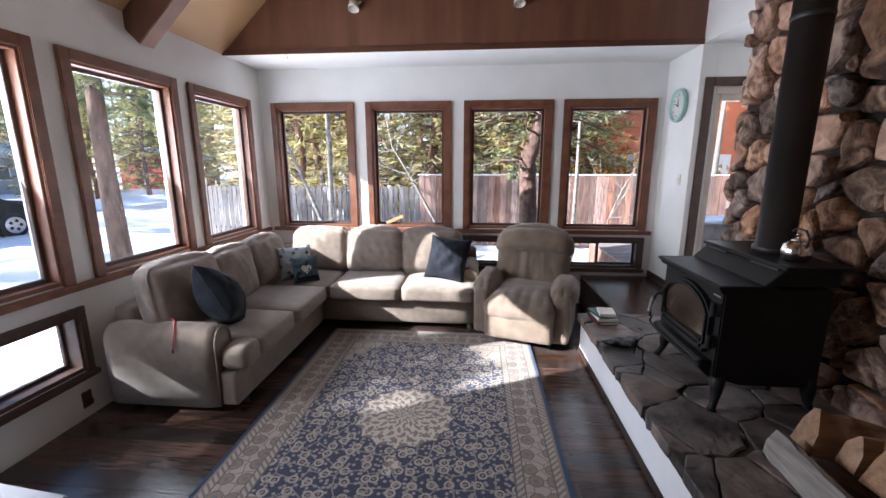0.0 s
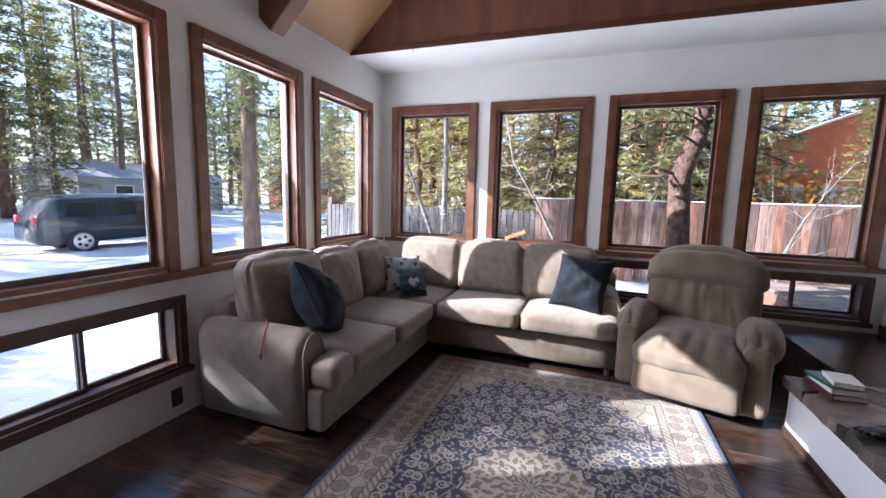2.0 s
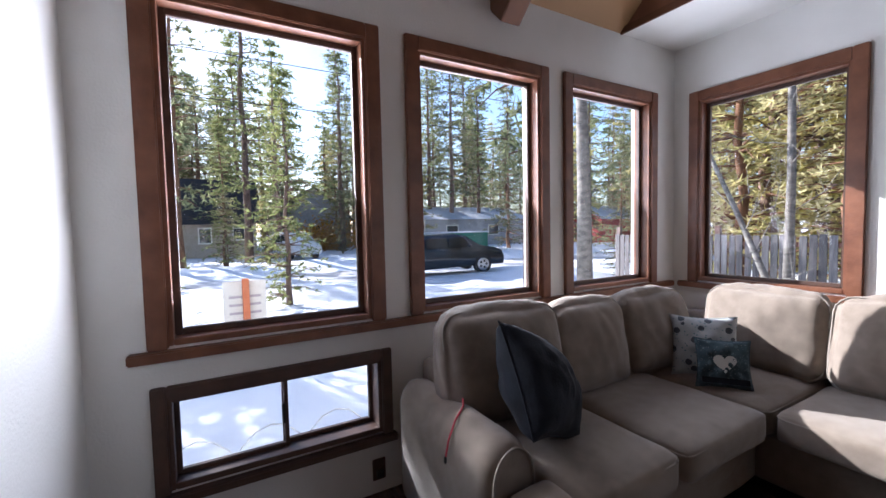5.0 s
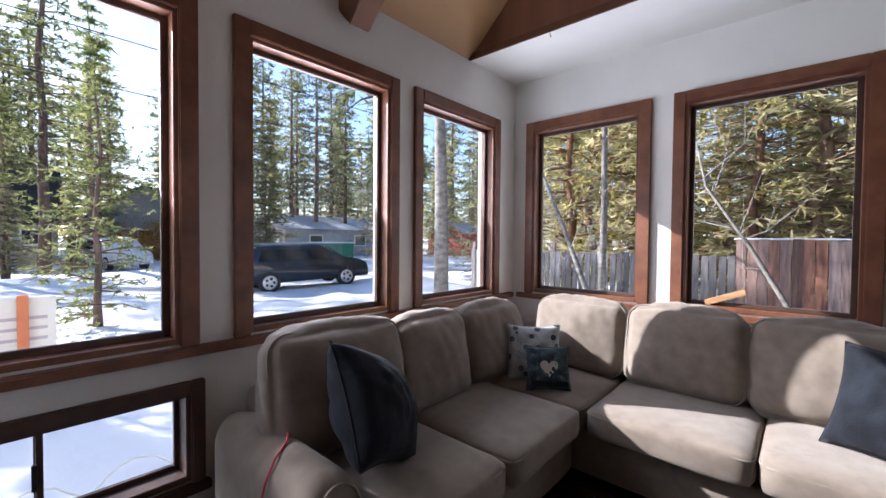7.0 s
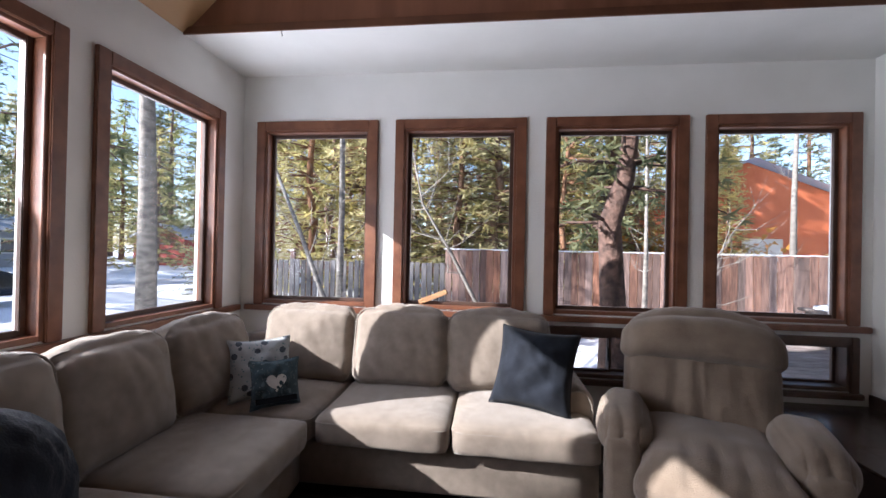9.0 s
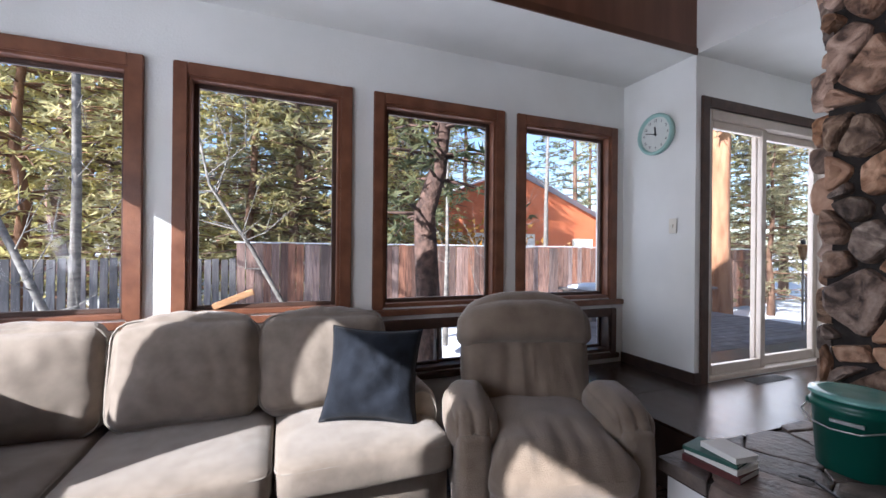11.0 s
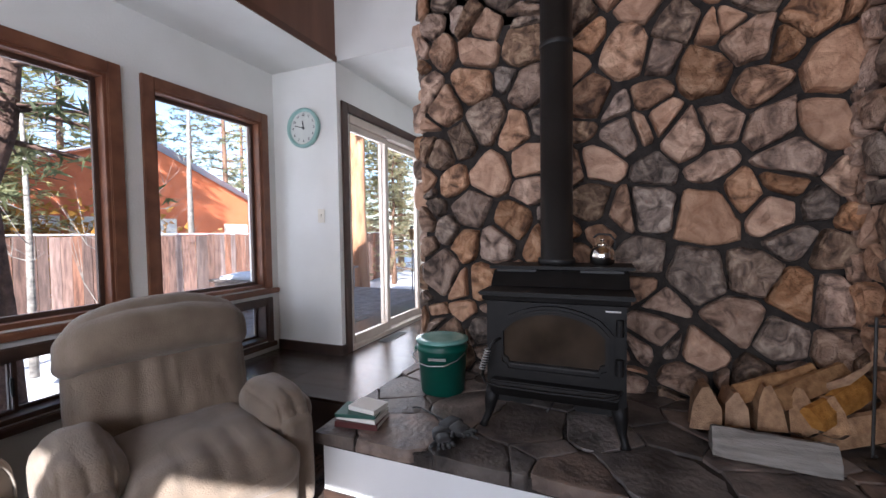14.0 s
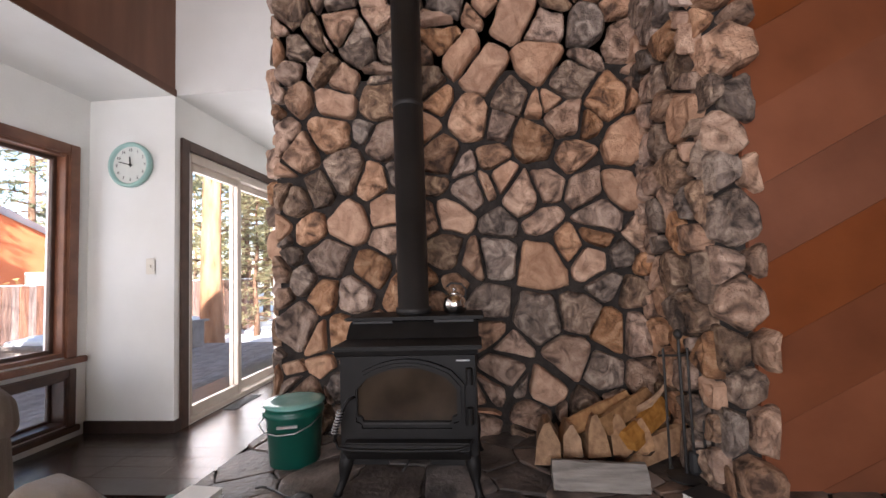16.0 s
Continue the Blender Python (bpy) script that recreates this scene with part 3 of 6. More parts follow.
def lay_stones(parent, cells, m, depth, materials, dvar=0.4, rough=0.014, smooth=False):
    for poly in cells:
        bm, (cx, cy) = stone_mesh(poly, depth * rng.uniform(1 - dvar, 1 + dvar), rng, rough)
        part("stone", bm, rng.choice(materials), parent, "", smooth, m @ Matrix.Translation((cx, cy, 0)))


MAIN = Matrix(((0, 0, -1, 2.2), (-1, 0, 0, 3.5), (0, 1, 0, H - 0.02), (0, 0, 0, 1)))
SIDE = Matrix(((-1, 0, 0, 2.2), (0, 0, 1, 0.98), (0, 1, 0, H - 0.02), (0, 0, 0, 1)))
NEND = Matrix(((-1, 0, 0, 2.36), (0, 0, 1, 3.5), (0, 1, 0, H - 0.02), (0, 0, 0, 1)))
FRONT = Matrix(((0, 0, -1, 1.53), (-1, 0, 0, 0.99), (0, 1, 0, H - 0.02), (0, 0, 0, 1)))
rocks = [STONE, STONE, STONE, STONEG, STONEG, STONEP]
# the large stones of the chimney's face: across from its north end, up, radius
PALE = [(1.85, 1.12, 0.19), (1.25, 1.48, 0.16), (0.52, 1.46, 0.15), (1.49, 2.45, 0.15), (1.89, 2.49, 0.17), (2.44, 1.91, 0.2), (2.37, 1.58, 0.16), (1.7, 2.84, 0.19), (0.32, 0.67, 0.14)]
GREYS = [(1.52, 1.18, 0.14), (1.67, 2.25, 0.14), (1.79, 0.78, 0.15), (1.68, 0.33, 0.12), (0.53, 1.81, 0.17), (1.45, 0.85, 0.14), (2.19, 2.69, 0.17), (2.19, 0.4, 0.15)]
BROWNS = [(0.38, 1.2, 0.16), (0.35, 0.96, 0.15), (1.23, 1.02, 0.15), (1.33, 1.82, 0.15), (1.81, 1.95, 0.19), (2.16, 2.06, 0.13), (1.97, 0.49, 0.15), (0.18, 2.36, 0.16), (0.17, 1.97, 0.16), (2.13, 1.56, 0.15), (0.4, 2.1, 0.16), (0.7, 1.09, 0.15), (2.28, 0.66, 0.14), (1.16, 2.25, 0.14)]
face_cells = stone_cells(2.52, 3.2, 0.17, rng, 1.1, 0.55, 0.0115, 1.0, PALE + GREYS + BROWNS)
n_pale, n_grey = len(PALE), len(PALE) + len(GREYS)
n_big = n_grey + len(BROWNS)
lay_stones(chimney, face_cells[:n_pale], MAIN, 0.085, [STONEP], 0.3, 0.01)
lay_stones(chimney, face_cells[n_pale:n_grey], MAIN, 0.08, [STONEG], 0.35, 0.016)
lay_stones(chimney, face_cells[n_grey:n_big], MAIN, 0.08, [STONE], 0.35, 0.017)
lay_stones(chimney, face_cells[n_big:], MAIN, 0.07, rocks, 0.45, 0.018)
lay_stones(chimney, stone_cells(0.7, 3.2, 0.19, rng, 1.0, 0.36, 0.012), SIDE, 0.06, rocks)
lay_stones(chimney, stone_cells(0.18, 3.2, 0.2, rng, 0.9, 0.18, 0.012), NEND, 0.05, rocks)
lay_stones(chimney, stone_cells(0.24, 3.2, 0.2, rng, 1.2, 0.12, 0.014), FRONT, 0.1, [STONE, STONEG, STONE])
TOP = pose(1.05, 0.3, 0.333)
flags = stone_cells(1.17, 3.31, 0.29, rng, 0.95, 0.45, 0.005, 0.7)
for poly in flags:
    bm, (cx, cy) = stone_mesh(poly, 0.034 * rng.uniform(0.85, 1.15), rng, 0.002, 0.05)
    for v in bm.verts:
        if v.co.z > 0:
            v.co.z = 0.034 + max(-0.006, min(0.002, (v.co.z - 0.034) * 0.2))
    part("flagstone", bm, FLAG, hearth, "", False, TOP @ Matrix.Translation((cx, cy, 0)))

# ---- wood stove ----
stove = thing("wood_stove", "matte black cast iron wood stove on short splayed legs", "stove", pose(0, 0, 0))


def prism_y(profile, y0, y1, bevel=0.004):
    """A body with an (x, z) outline, drawn out along y."""
    bm = bmesh.new()
    a = [bm.verts.new((x, y0, z)) for x, z in profile]
    b = [bm.verts.new((x, y1, z)) for x, z in profile]
    bm.faces.new(a)
    bm.faces.new(b[::-1])
    for k in range(len(a)):
        bm.faces.new((a[k], b[k], b[(k + 1) % len(a)], a[(k + 1) % len(a)]))
    if bevel:
        bmesh.ops.bevel(bm, geom=bm.edges[:], offset=bevel, segments=2, affect="EDGES")
    return bm


part("body", prism_y([(1.4, 0.56), (1.4, 1.063), (1.93, 1.063), (1.93, 0.52), (1.55, 0.52)], 2.125, 2.785, 0.008), STEEL_BLACK, stove)
part("front_shelf", boxm(1.352, 1.63, 2.09, 2.815, 1.064, 1.084, 0.006), STEEL_BLACK, stove)
part("shelf_moulding", prism_y([(1.375, 1.04), (1.365, 1.064), (1.4, 1.064), (1.4, 1.03)], 2.11, 2.8, 0.003), STEEL_BLACK, stove)
part("cowl", prism_y([(1.575, 1.085), (1.655, 1.166), (1.93, 1.166), (1.93, 1.085)], 2.105, 2.81, 0.004), STEEL_BLACK, stove)
part("top_plate", boxm(1.642, 1.96, 2.075, 2.84, 1.172, 1.19, 0.006), STEEL_BLACK, stove)
for y0, y1 in ((2.13, 2.34), (2.57, 2.79)):
    part("vent_slot", boxm(1.639, 1.643, y0, y1, 1.158, 1.171), BLACK, stove)
for x, sx in ((1.45, -0.03), (1.9, 0.03)):
    for y, sy in ((2.16, -0.03), (2.76, 0.045)):
        part("leg", tubem([(x, y, 0.57), (x + sx * 0.3, y + sy * 0.4, 0.49), (x + sx * 0.4, y + sy * 0.6, 0.43), (x + sx * 0.9, y + sy, 0.385), (x + sx * 1.1, y + sy * 1.1, H + 0.004)], [0.042, 0.034, 0.02, 0.018, 0.026], 8), STEEL_BLACK, stove, "", True)
part("ash_apron", prism_y([(1.345, 0.6), (1.335, 0.615), (1.35, 0.64), (1.4, 0.645), (1.42, 0.56), (1.4, 0.545)], 2.16, 2.755, 0.006), STEEL_BLACK, stove)
for y0, y1 in ((2.14, 2.36), (2.56, 2.77)):
    part("skirt", boxm(1.44, 1.46, y0, y1, 0.5, 0.56, 0.006), STEEL_BLACK, stove)
part("damper_knob", tubem([(1.46, 2.45, 0.535), (1.37, 2.46, 0.535), (1.34, 2.475, 0.522)], 0.006, 8), IRON, stove, "", True)
part("damper_rod", tubem([(1.345, 2.79, 0.66), (1.325, 2.77, 0.63), (1.32, 2.7, 0.622), (1.318, 2.45, 0.62), (1.32, 2.22, 0.624), (1.33, 2.165, 0.636), (1.35, 2.15, 0.66)], 0.007, 8), STEEL_BLACK, stove, "", True)


def arch_points(y0, y1, z0, z1, rise, notch=0.0, n=14):
    """A low arch over a rectangle, with stepped corners where a notch is given."""
    if notch:
        pts = [(y0 + notch, z0), (y1 - notch, z0), (y1 - notch * 0.8, z0 + notch * 0.7), (y1, z0 + notch), (y1, z1 - rise - notch), (y1 - notch * 0.6, z1 - rise - notch * 0.3)]
        ya, yb = y1 - notch * 0.6, y0 + notch * 0.6
    else:
        pts, ya, yb = [(y0, z0), (y1, z0)], y1, y0
    for k in range(1 if notch else 0, n if notch else n + 1):
        a = k / n
        pts.append((ya + (yb - ya) * a, z1 - rise + rise * math.sin(math.pi * a) ** 0.75))
    if notch:
        pts += [(yb, z1 - rise - notch * 0.3), (y0, z1 - rise - notch), (y0, z0 + notch), (y0 + notch * 0.8, z0 + notch * 0.7)]
    return pts


def arch_plate(x0, x1, outer, inner=None):
    bm = bmesh.new()
    front = [bm.verts.new((x0, y, z)) for y, z in outer]
    back = [bm.verts.new((x1, y, z)) for y, z in outer]
    n = len(outer)
    for k in range(n):
        bm.faces.new((front[k], front[(k + 1) % n], back[(k + 1) % n], back[k]))
    if inner:
        fi = [bm.verts.new((x0, y, z)) for y, z in inner]
        bi = [bm.verts.new((x1, y, z)) for y, z in inner]
        for k in range(n):
            j = (k + 1) % n
            bm.faces.new((fi[k], bi[k], bi[j], fi[j]))
            bm.faces.new((front[k], fi[k], fi[j], front[j]))
            bm.faces.new((back[k], back[j], bi[j], bi[k]))
    else:
        bm.faces.new(front)
        bm.faces.new(back[::-1])
    return bm


stove_door = part("door", arch_plate(1.372, 1.399, arch_points(2.18, 2.725, 0.668, 1.02, 0.085, 0.035), arch_points(2.214, 2.69, 0.735, 0.982, 0.07, 0.03)), STEEL_BLACK, stove)
part("rim", arch_plate(1.36, 1.373, arch_points(2.196, 2.709, 0.69, 1.006, 0.08, 0.033), arch_points(2.21, 2.695, 0.704, 0.992, 0.076, 0.031)), STEEL_BLACK, stove_door)
part("inner_rim", arch_plate(1.364, 1.373, arch_points(2.206, 2.698, 0.724, 0.99, 0.074, 0.03), arch_points(2.216, 2.688, 0.734, 0.981, 0.07, 0.028)), STEEL_BLACK, stove_door)
part("pane", arch_plate(1.383, 1.39, arch_points(2.212, 2.692, 0.733, 0.984, 0.07, 0.03)), STOVEGLASS, stove_door, "sooty ceramic glass")
part("lower_ledge", boxm(1.362, 1.375, 2.25, 2.66, 0.722, 0.732, 0.003), IRON, stove_door)
for z in (0.72, 0.9):
    part("hinge", cylm((1.372, 2.155, z), (1.372, 2.155, z + 0.075), 0.016, None, 12), STEEL_BLACK, stove_door)
part("door_handle", tubem([(1.37, 2.7, 0.85), (1.335, 2.72, 0.846), (1.33, 2.74, 0.82), (1.325, 2.775, 0.73), (1.33, 2.79, 0.66)], 0.008, 8), STEEL_BLACK, stove_door, "bent rod handle", True)
part("handle_coil", tubem([(1.327 + 0.015 * math.cos(a * 0.9), 2.757 + 0.0006 * a + 0.015 * math.sin(a * 0.9), 0.8 - a * 0.0019) for a in range(0, 56)], 0.0028, 5), ALLOY, stove_door, "steel spring grip", True)
part("badge", boxm(1.396, 1.4, 2.15, 2.215, 1.003, 1.01), ALLOY, stove)
bm = lathe([(0.085, 1.188), (0.105, 1.192), (0.105, 1.225), (0.092, 1.23), (0.09, 5.3)], 28)
bmesh.ops.translate(bm, verts=bm.verts, vec=(1.85, 2.485, 0))
part("flue_pipe", bm, PIPEM, stove, "long matte black flue pipe", True)
bm = lathe([(0.0925, 2.43), (0.095, 2.435), (0.095, 2.455), (0.0925, 2.46)], 28)
bmesh.ops.translate(bm, verts=bm.verts, vec=(1.85, 2.485, 0))
part("pipe_seam", bm, PIPEM, stove, "", True)

# kettle on the stove
kettle = thing("kettle", "small polished steel kettle on the stove top", "kettle", pose(1.79, 2.235, 1.192))
part("bowl", lathe([(0.05, 0), (0.062, 0.01), (0.068, 0.05), (0.06, 0.085), (0.042, 0.105), (0.03, 0.108)], 24), CHROME, kettle, "", True)
part("lid", lathe([(0.032, 0.107), (0.028, 0.116), (0.008, 0.122), (0.009, 0.13), (0.014, 0.136), (0.012, 0.144), (0.004, 0.147)], 20), CHROME, kettle, "", True)
part("handle", tubem([(0, -0.06, 0.08), (0, -0.068, 0.13), (0, -0.04, 0.165), (0, 0.02, 0.17), (0, 0.045, 0.15)], 0.006, 8), BLACK, kettle, "black handle", True)

# ash bucket
bucket = thing("bucket", "green plastic bucket with a clear lid and wire handle", "bucket", pose(1.8, 3.2, H + 0.002))
part("pail", lathe([(0.135, 0), (0.14, 0.004), (0.158, 0.27), (0.166, 0.275), (0.166, 0.295), (0.16, 0.3), (0.16, 0.325), (0.166, 0.33)], 36), GREEN, bucket, "", True)
part("lid", lathe([(0.168, 0.328), (0.172, 0.334), (0.168, 0.345), (0.13, 0.35), (0.1, 0.346), (0.02, 0.349)], 36), mat("milky_lid", (0.12, 0.3, 0.27), (0.2, 0.4, 0.36), 8, 0.2), bucket, "translucent plastic lid", True)
part("handle", tubem([(-0.03, 0.165, 0.265), (-0.11, 0.16, 0.24), (-0.165, 0.1, 0.215), (-0.18, 0.02, 0.205), (-0.175, -0.08, 0.215), (-0.12, -0.145, 0.24), (-0.03, -0.165, 0.265)], 0.004, 6), ALLOY, bucket, "wire handle", True)
part("ear", boxm(-0.05, -0.01, 0.155, 0.175, 0.25, 0.285, 0.004), GREEN, bucket)
part("label_bar", boxm(-0.165, -0.1515, -0.05, 0.06, 0.235, 0.25), ALLOY, bucket, "pale line of small print", m=pose(0, 0, 0, 0, 0, 12))


def book(name, label, w, d, h, material, m, group="stack of books"):
    b = thing(name, label, "book", m, group)
    part("cover", boxm(-w / 2, w / 2, -d / 2, d / 2, 0, 0.003, 0.0005), material, b)
    part("back_cover", boxm(-w / 2, w / 2, -d / 2, d / 2, h - 0.003, h, 0.0005), material, b)
    part("spine", boxm(-w / 2, -w / 2 + 0.004, -d / 2, d / 2, 0.003, h - 0.003), material, b)
    part("page_block", boxm(-w / 2 + 0.004, w / 2 - 0.004, -d / 2 + 0.004, d / 2 - 0.004, 0.003, h - 0.003), PAPER, b)
    return b


ZH = H + 0.008
book("book", "worn dark red hardcover at the bottom of the stack", 0.17, 0.24, 0.03, REDBOOK, pose(1.22, 3.43, ZH, 0, 0, 8))
book("book", "white paperback in the stack", 0.16, 0.23, 0.022, PAPER, pose(1.225, 3.43, ZH + 0.031, 0, 0, 3))
book("book", "dark green and white paperback in the stack", 0.16, 0.22, 0.018, TEALBOOK, pose(1.215, 3.44, ZH + 0.054, 0, 0, 12))
book("book", "small pale book on top of the stack", 0.13, 0.17, 0.025, PAPER, pose(1.235, 3.4, ZH + 0.073, 0, 0, -6))
book("leaflet", "dark booklet lying by the fire tools", 0.12, 0.15, 0.028, BLACK, pose(1.42, 1.12, ZH, 0, 0, 30), "papers by the fire tools")
book("leaflet", "white folded paper lying by the fire tools", 0.07, 0.12, 0.006, PAPER, pose(1.335, 1.06, ZH, 0, 0, 25), "papers by the fire tools")

# gloves
for k, (gx, gy, rz) in enumerate(((1.16, 2.93, 120), (1.24, 2.88, 145))):
    g = thing("glove", "crumpled black leather stove glove on the hearth", "glove", pose(gx, gy, ZH + 0.022 + 0.024 * k, 4, 8, rz) @ Matrix.Diagonal((0.75, 0.75, 0.75, 1)), "stove gloves")
    part("palm", soft_box(0.11, 0.13, 0.05, 0.024, (0, 0, 0.01), 5, 0.012, k * 3.0), BLACK, g, "", True)
    part("cuff", soft_box(0.14, 0.13, 0.05, 0.022, (0, 0, 0.01), 5, 0.016, k + 7.0), BLACK, g, "", True, pose(0, -0.11, 0))
    for j in range(4):
        part("finger", soft_box(0.026, 0.09, 0.026, 0.012, (0, 0, 0), 3, 0.006, j + k), BLACK, g, "", True, pose(-0.042 + 0.028 * j, 0.095 - 0.008 * abs(j - 1.5), 0.003, 10, 0, (1.5 - j) * 6))
    part("thumb", soft_box(0.028, 0.075, 0.028, 0.013, (0, 0, 0), 3, 0.006, 5.0), BLACK, g, "", True, pose(0.07, 0.02, 0, 0, 0, -40))

# poker on the hearth
poker = thing("poker", "black iron rod lying beside the gloves", "poker", pose(1.35, 2.98, ZH + 0.01, 0, 0, 62))
part("rod", tubem([(-0.22, 0, 0), (0.0, 0.003, 0.002), (0.24, 0, 0)], 0.006, 8), IRON, poker, "", True)
part("hook", tubem([(0.24, 0, 0), (0.27, 0.01, 0.0), (0.285, 0.035, 0.0)], 0.006, 8), IRON, poker, "", True)


# firewood
def log(x, y, z, length, w, h, rot, label, material=LOGIN, seed=0):
    t = thing("firewood_log", label, "log", pose(x, y, z, *rot), "stacked firewood")
    r = random.Random(seed)
    n = 7
    prof = [(-w * 0.5, 0.0), (w * 0.5, 0.01), (w * 0.42, h * 0.55), (w * 0.1, h), (-w * 0.12, h * 0.97), (-w * 0.4, h * 0.6)]
    bm = bmesh.new()
    rings = []
    for k in range(n):
        s = k / (n - 1)
        rings.append([bm.verts.new((length * (s - 0.5), py * (1 + 0.08 * r.uniform(-1, 1)) + 0.006 * r.uniform(-1, 1), pz * (1 + 0.05 * r.uniform(-1, 1)))) for py, pz in prof])
    for a, b in zip(rings, rings[1:]):
        for j in range(len(prof)):
            bm.faces.new((a[j], a[(j + 1) % len(prof)], b[(j + 1) % len(prof)], b[j]))
    bm.faces.new(rings[0][::-1])
    bm.faces.new(rings[-1])
    part("wood", bm, material, t)
    bm = bmesh.new()
    q = []
    for k in range(n):
        s = k / (n - 1)
        q.append([bm.verts.new((length * (s - 0.5) * 0.99, py, pz - 0.008 + 0.003 * r.uniform(-1, 1))) for py, pz in ((-w * 0.49, 0.012), (-w * 0.2, -0.004), (w * 0.2, -0.004), (w * 0.49, 0.016))])
    for a, b in zip(q, q[1:]):
        for j in range(3):
            bm.faces.new((a[j], a[j + 1], b[j + 1], b[j]))
    bmesh.ops.solidify(bm, geom=bm.faces[:], thickness=0.012)
    part("bark", bm, LOGBARK, t)
    return t


log(1.5, 1.56, ZH + 0.012, 0.43, 0.13, 0.12, (0, 0, 86), "grey weathered split log lying across the front of the pile", GREYLOG, 1)
spec = [(1.78, 1.75, 0.0, 78, 0.13, 0.2), (1.85, 1.62, 0.0, 68, 0.1, 0.17), (1.84, 1.5, 0.0, 66, 0.11, 0.21), (1.86, 1.38, 0.0, 62, 0.11, 0.2), (1.87, 1.27, 0.0, 60, 0.1, 0.17), (1.8, 1.17, 0.0, 20, 0.12, 0.12), (1.9, 1.42, 0.17, 40, 0.09, 0.09), (1.86, 1.3, 0.19, 35, 0.1, 0.09), (1.84, 1.2, 0.13, 24, 0.11, 0.1)]
for k, (lx, ly, lz, tilt, w, h) in enumerate(spec):
    if k < 5:
        log(lx, ly, ZH + 0.02, 0.36, w, h, (0, -12 - 2 * k, 172 + 3 * k), "split pine log leaning in the pile beside the stove", LOGIN, 10 + k)
    else:
        log(lx, ly, ZH + lz + 0.02, 0.42, w, h, (0, 14, 60 + 9 * k), "split pine log resting on top of the pile", LOGIN, 30 + k)
splinter = thing("bark_splinter", "pale curled bark splinter on top of the firewood", "bark", pose(1.82, 1.18, ZH + 0.3, 0, 30, 70))
part("strip", tubem([(-0.16, 0, 0.07), (-0.08, 0.01, 0.03), (0, 0, 0.0), (0.1, -0.02, -0.01), (0.17, -0.05, -0.03)], [0.004, 0.012, 0.02, 0.018, 0.006], 6), LOGIN, splinter)

# fire tools
tools = thing("fire_tool_set", "black wrought iron fire tool stand with hanging tools", "fire tools", pose(1.62, 1.1, ZH))
part("base_plate", lathe([(0.09, 0), (0.09, 0.01), (0.06, 0.02), (0.01, 0.025)], 16), IRON, tools)
part("pole", tubem([(0, 0, 0.02), (0, 0, 0.68)], 0.008, 8), IRON, tools)
part("knob", lathe([(0.01, 0.68), (0.022, 0.7), (0.022, 0.715), (0.008, 0.73)], 12), IRON, tools, "", True)
part("cross_bar", tubem([(0.0, -0.1, 0.6), (0, 0.1, 0.6)], 0.006, 6), IRON, tools)
for k, y in enumerate((-0.085, -0.03, 0.085)):
    rod = part("tool_rod", tubem([(-0.02, y, 0.64), (-0.02, y, 0.12)], 0.006, 6), IRON, tools)
    if k == 0:
        part("shovel_blade", boxm(-0.027, -0.013, y - 0.045, y + 0.045, 0.03, 0.15, 0.005), IRON, rod)
    elif k == 1:
        part("brush", lathe([(0.02, 0.03), (0.03, 0.05), (0.025, 0.13), (0.01, 0.14)], 10), BLACK, rod, "dark bristles", m=pose(-0.02, y, 0))
    else:
        part("poker_tip", tubem([(-0.02, y, 0.13), (-0.02, y, 0.05), (-0.045, y, 0.07)], 0.006, 6), IRON, rod)

# ---- clock, switch, register, outlet, lights ----
clock = thing("wall_clock", "round mint-rimmed wall clock with white face and black pointers", "clock", Matrix(((0, 0, -1, XE - 0.001), (-1, 0, 0, 4.61), (0, 1, 0, 2.29), (0, 0, 0, 1))))
part("rim", lathe([(0.15, 0), (0.165, 0.004), (0.168, 0.03), (0.16, 0.042), (0.142, 0.04), (0.138, 0.018)], 48), TURQ, clock, "", True)
part("dial", lathe([(0.14, 0.012), (0.14, 0.019)], 48), CLOCKFACE, clock)
for k in range(12):
    a = math.radians(90 - 30 * (k + 1))
    cu = bpy.data.curves.new("numeral", "FONT")
    cu.body, cu.size, cu.align_x, cu.align_y, cu.extrude = str(k + 1), 0.03, "CENTER", "CENTER", 0.0006
    tmp = bpy.data.objects.new("tmp", cu)
    me = bpy.data.meshes.new_from_object(tmp)
    bpy.data.objects.remove(tmp)
    me.materials.clear()
    me.materials.append(BLACK)
    ob = new("numeral", me)
    ob.parent = clock
    ob.matrix_local = Matrix.Translation((0.11 * math.cos(a), 0.11 * math.sin(a), 0.021))
for name, ang, ln, w in (("hour_pointer", 354, 0.06, 0.008), ("minute_pointer", 286, 0.095, 0.006)):
    part(name, boxm(-w / 2, w / 2, -0.015, ln, 0.023, 0.0255), BLACK, clock, "", False, pose(0, 0, 0, 0, 0, -ang))
part("hub", lathe([(0.008, 0.022), (0.008, 0.03)], 12), BLACK, clock)
switch = thing("light_switch", "ivory light switch plate on the narrow wall", "switch", pose(XE, 4.46, 1.54))
part("plate", boxm(-0.006, 0, -0.036, 0.036, -0.058, 0.058, 0.003), OFFWHITE, switch)
part("toggle", boxm(-0.014, -0.006, -0.006, 0.006, -0.013, 0.013, 0.002), OFFWHITE, switch)
reg = thing("floor_register", "brown metal floor register set in the floor", "vent", pose(2.87, 4.17, H))
part("frame", boxm(-0.2, 0.2, -0.055, 0.055, 0.001, 0.006, 0.002), IRON, reg)
for k in range(14):
    part("slat", boxm(-0.185 + k * 0.027, -0.172 + k * 0.027, -0.042, 0.042, 0.006, 0.009), IRON, reg)
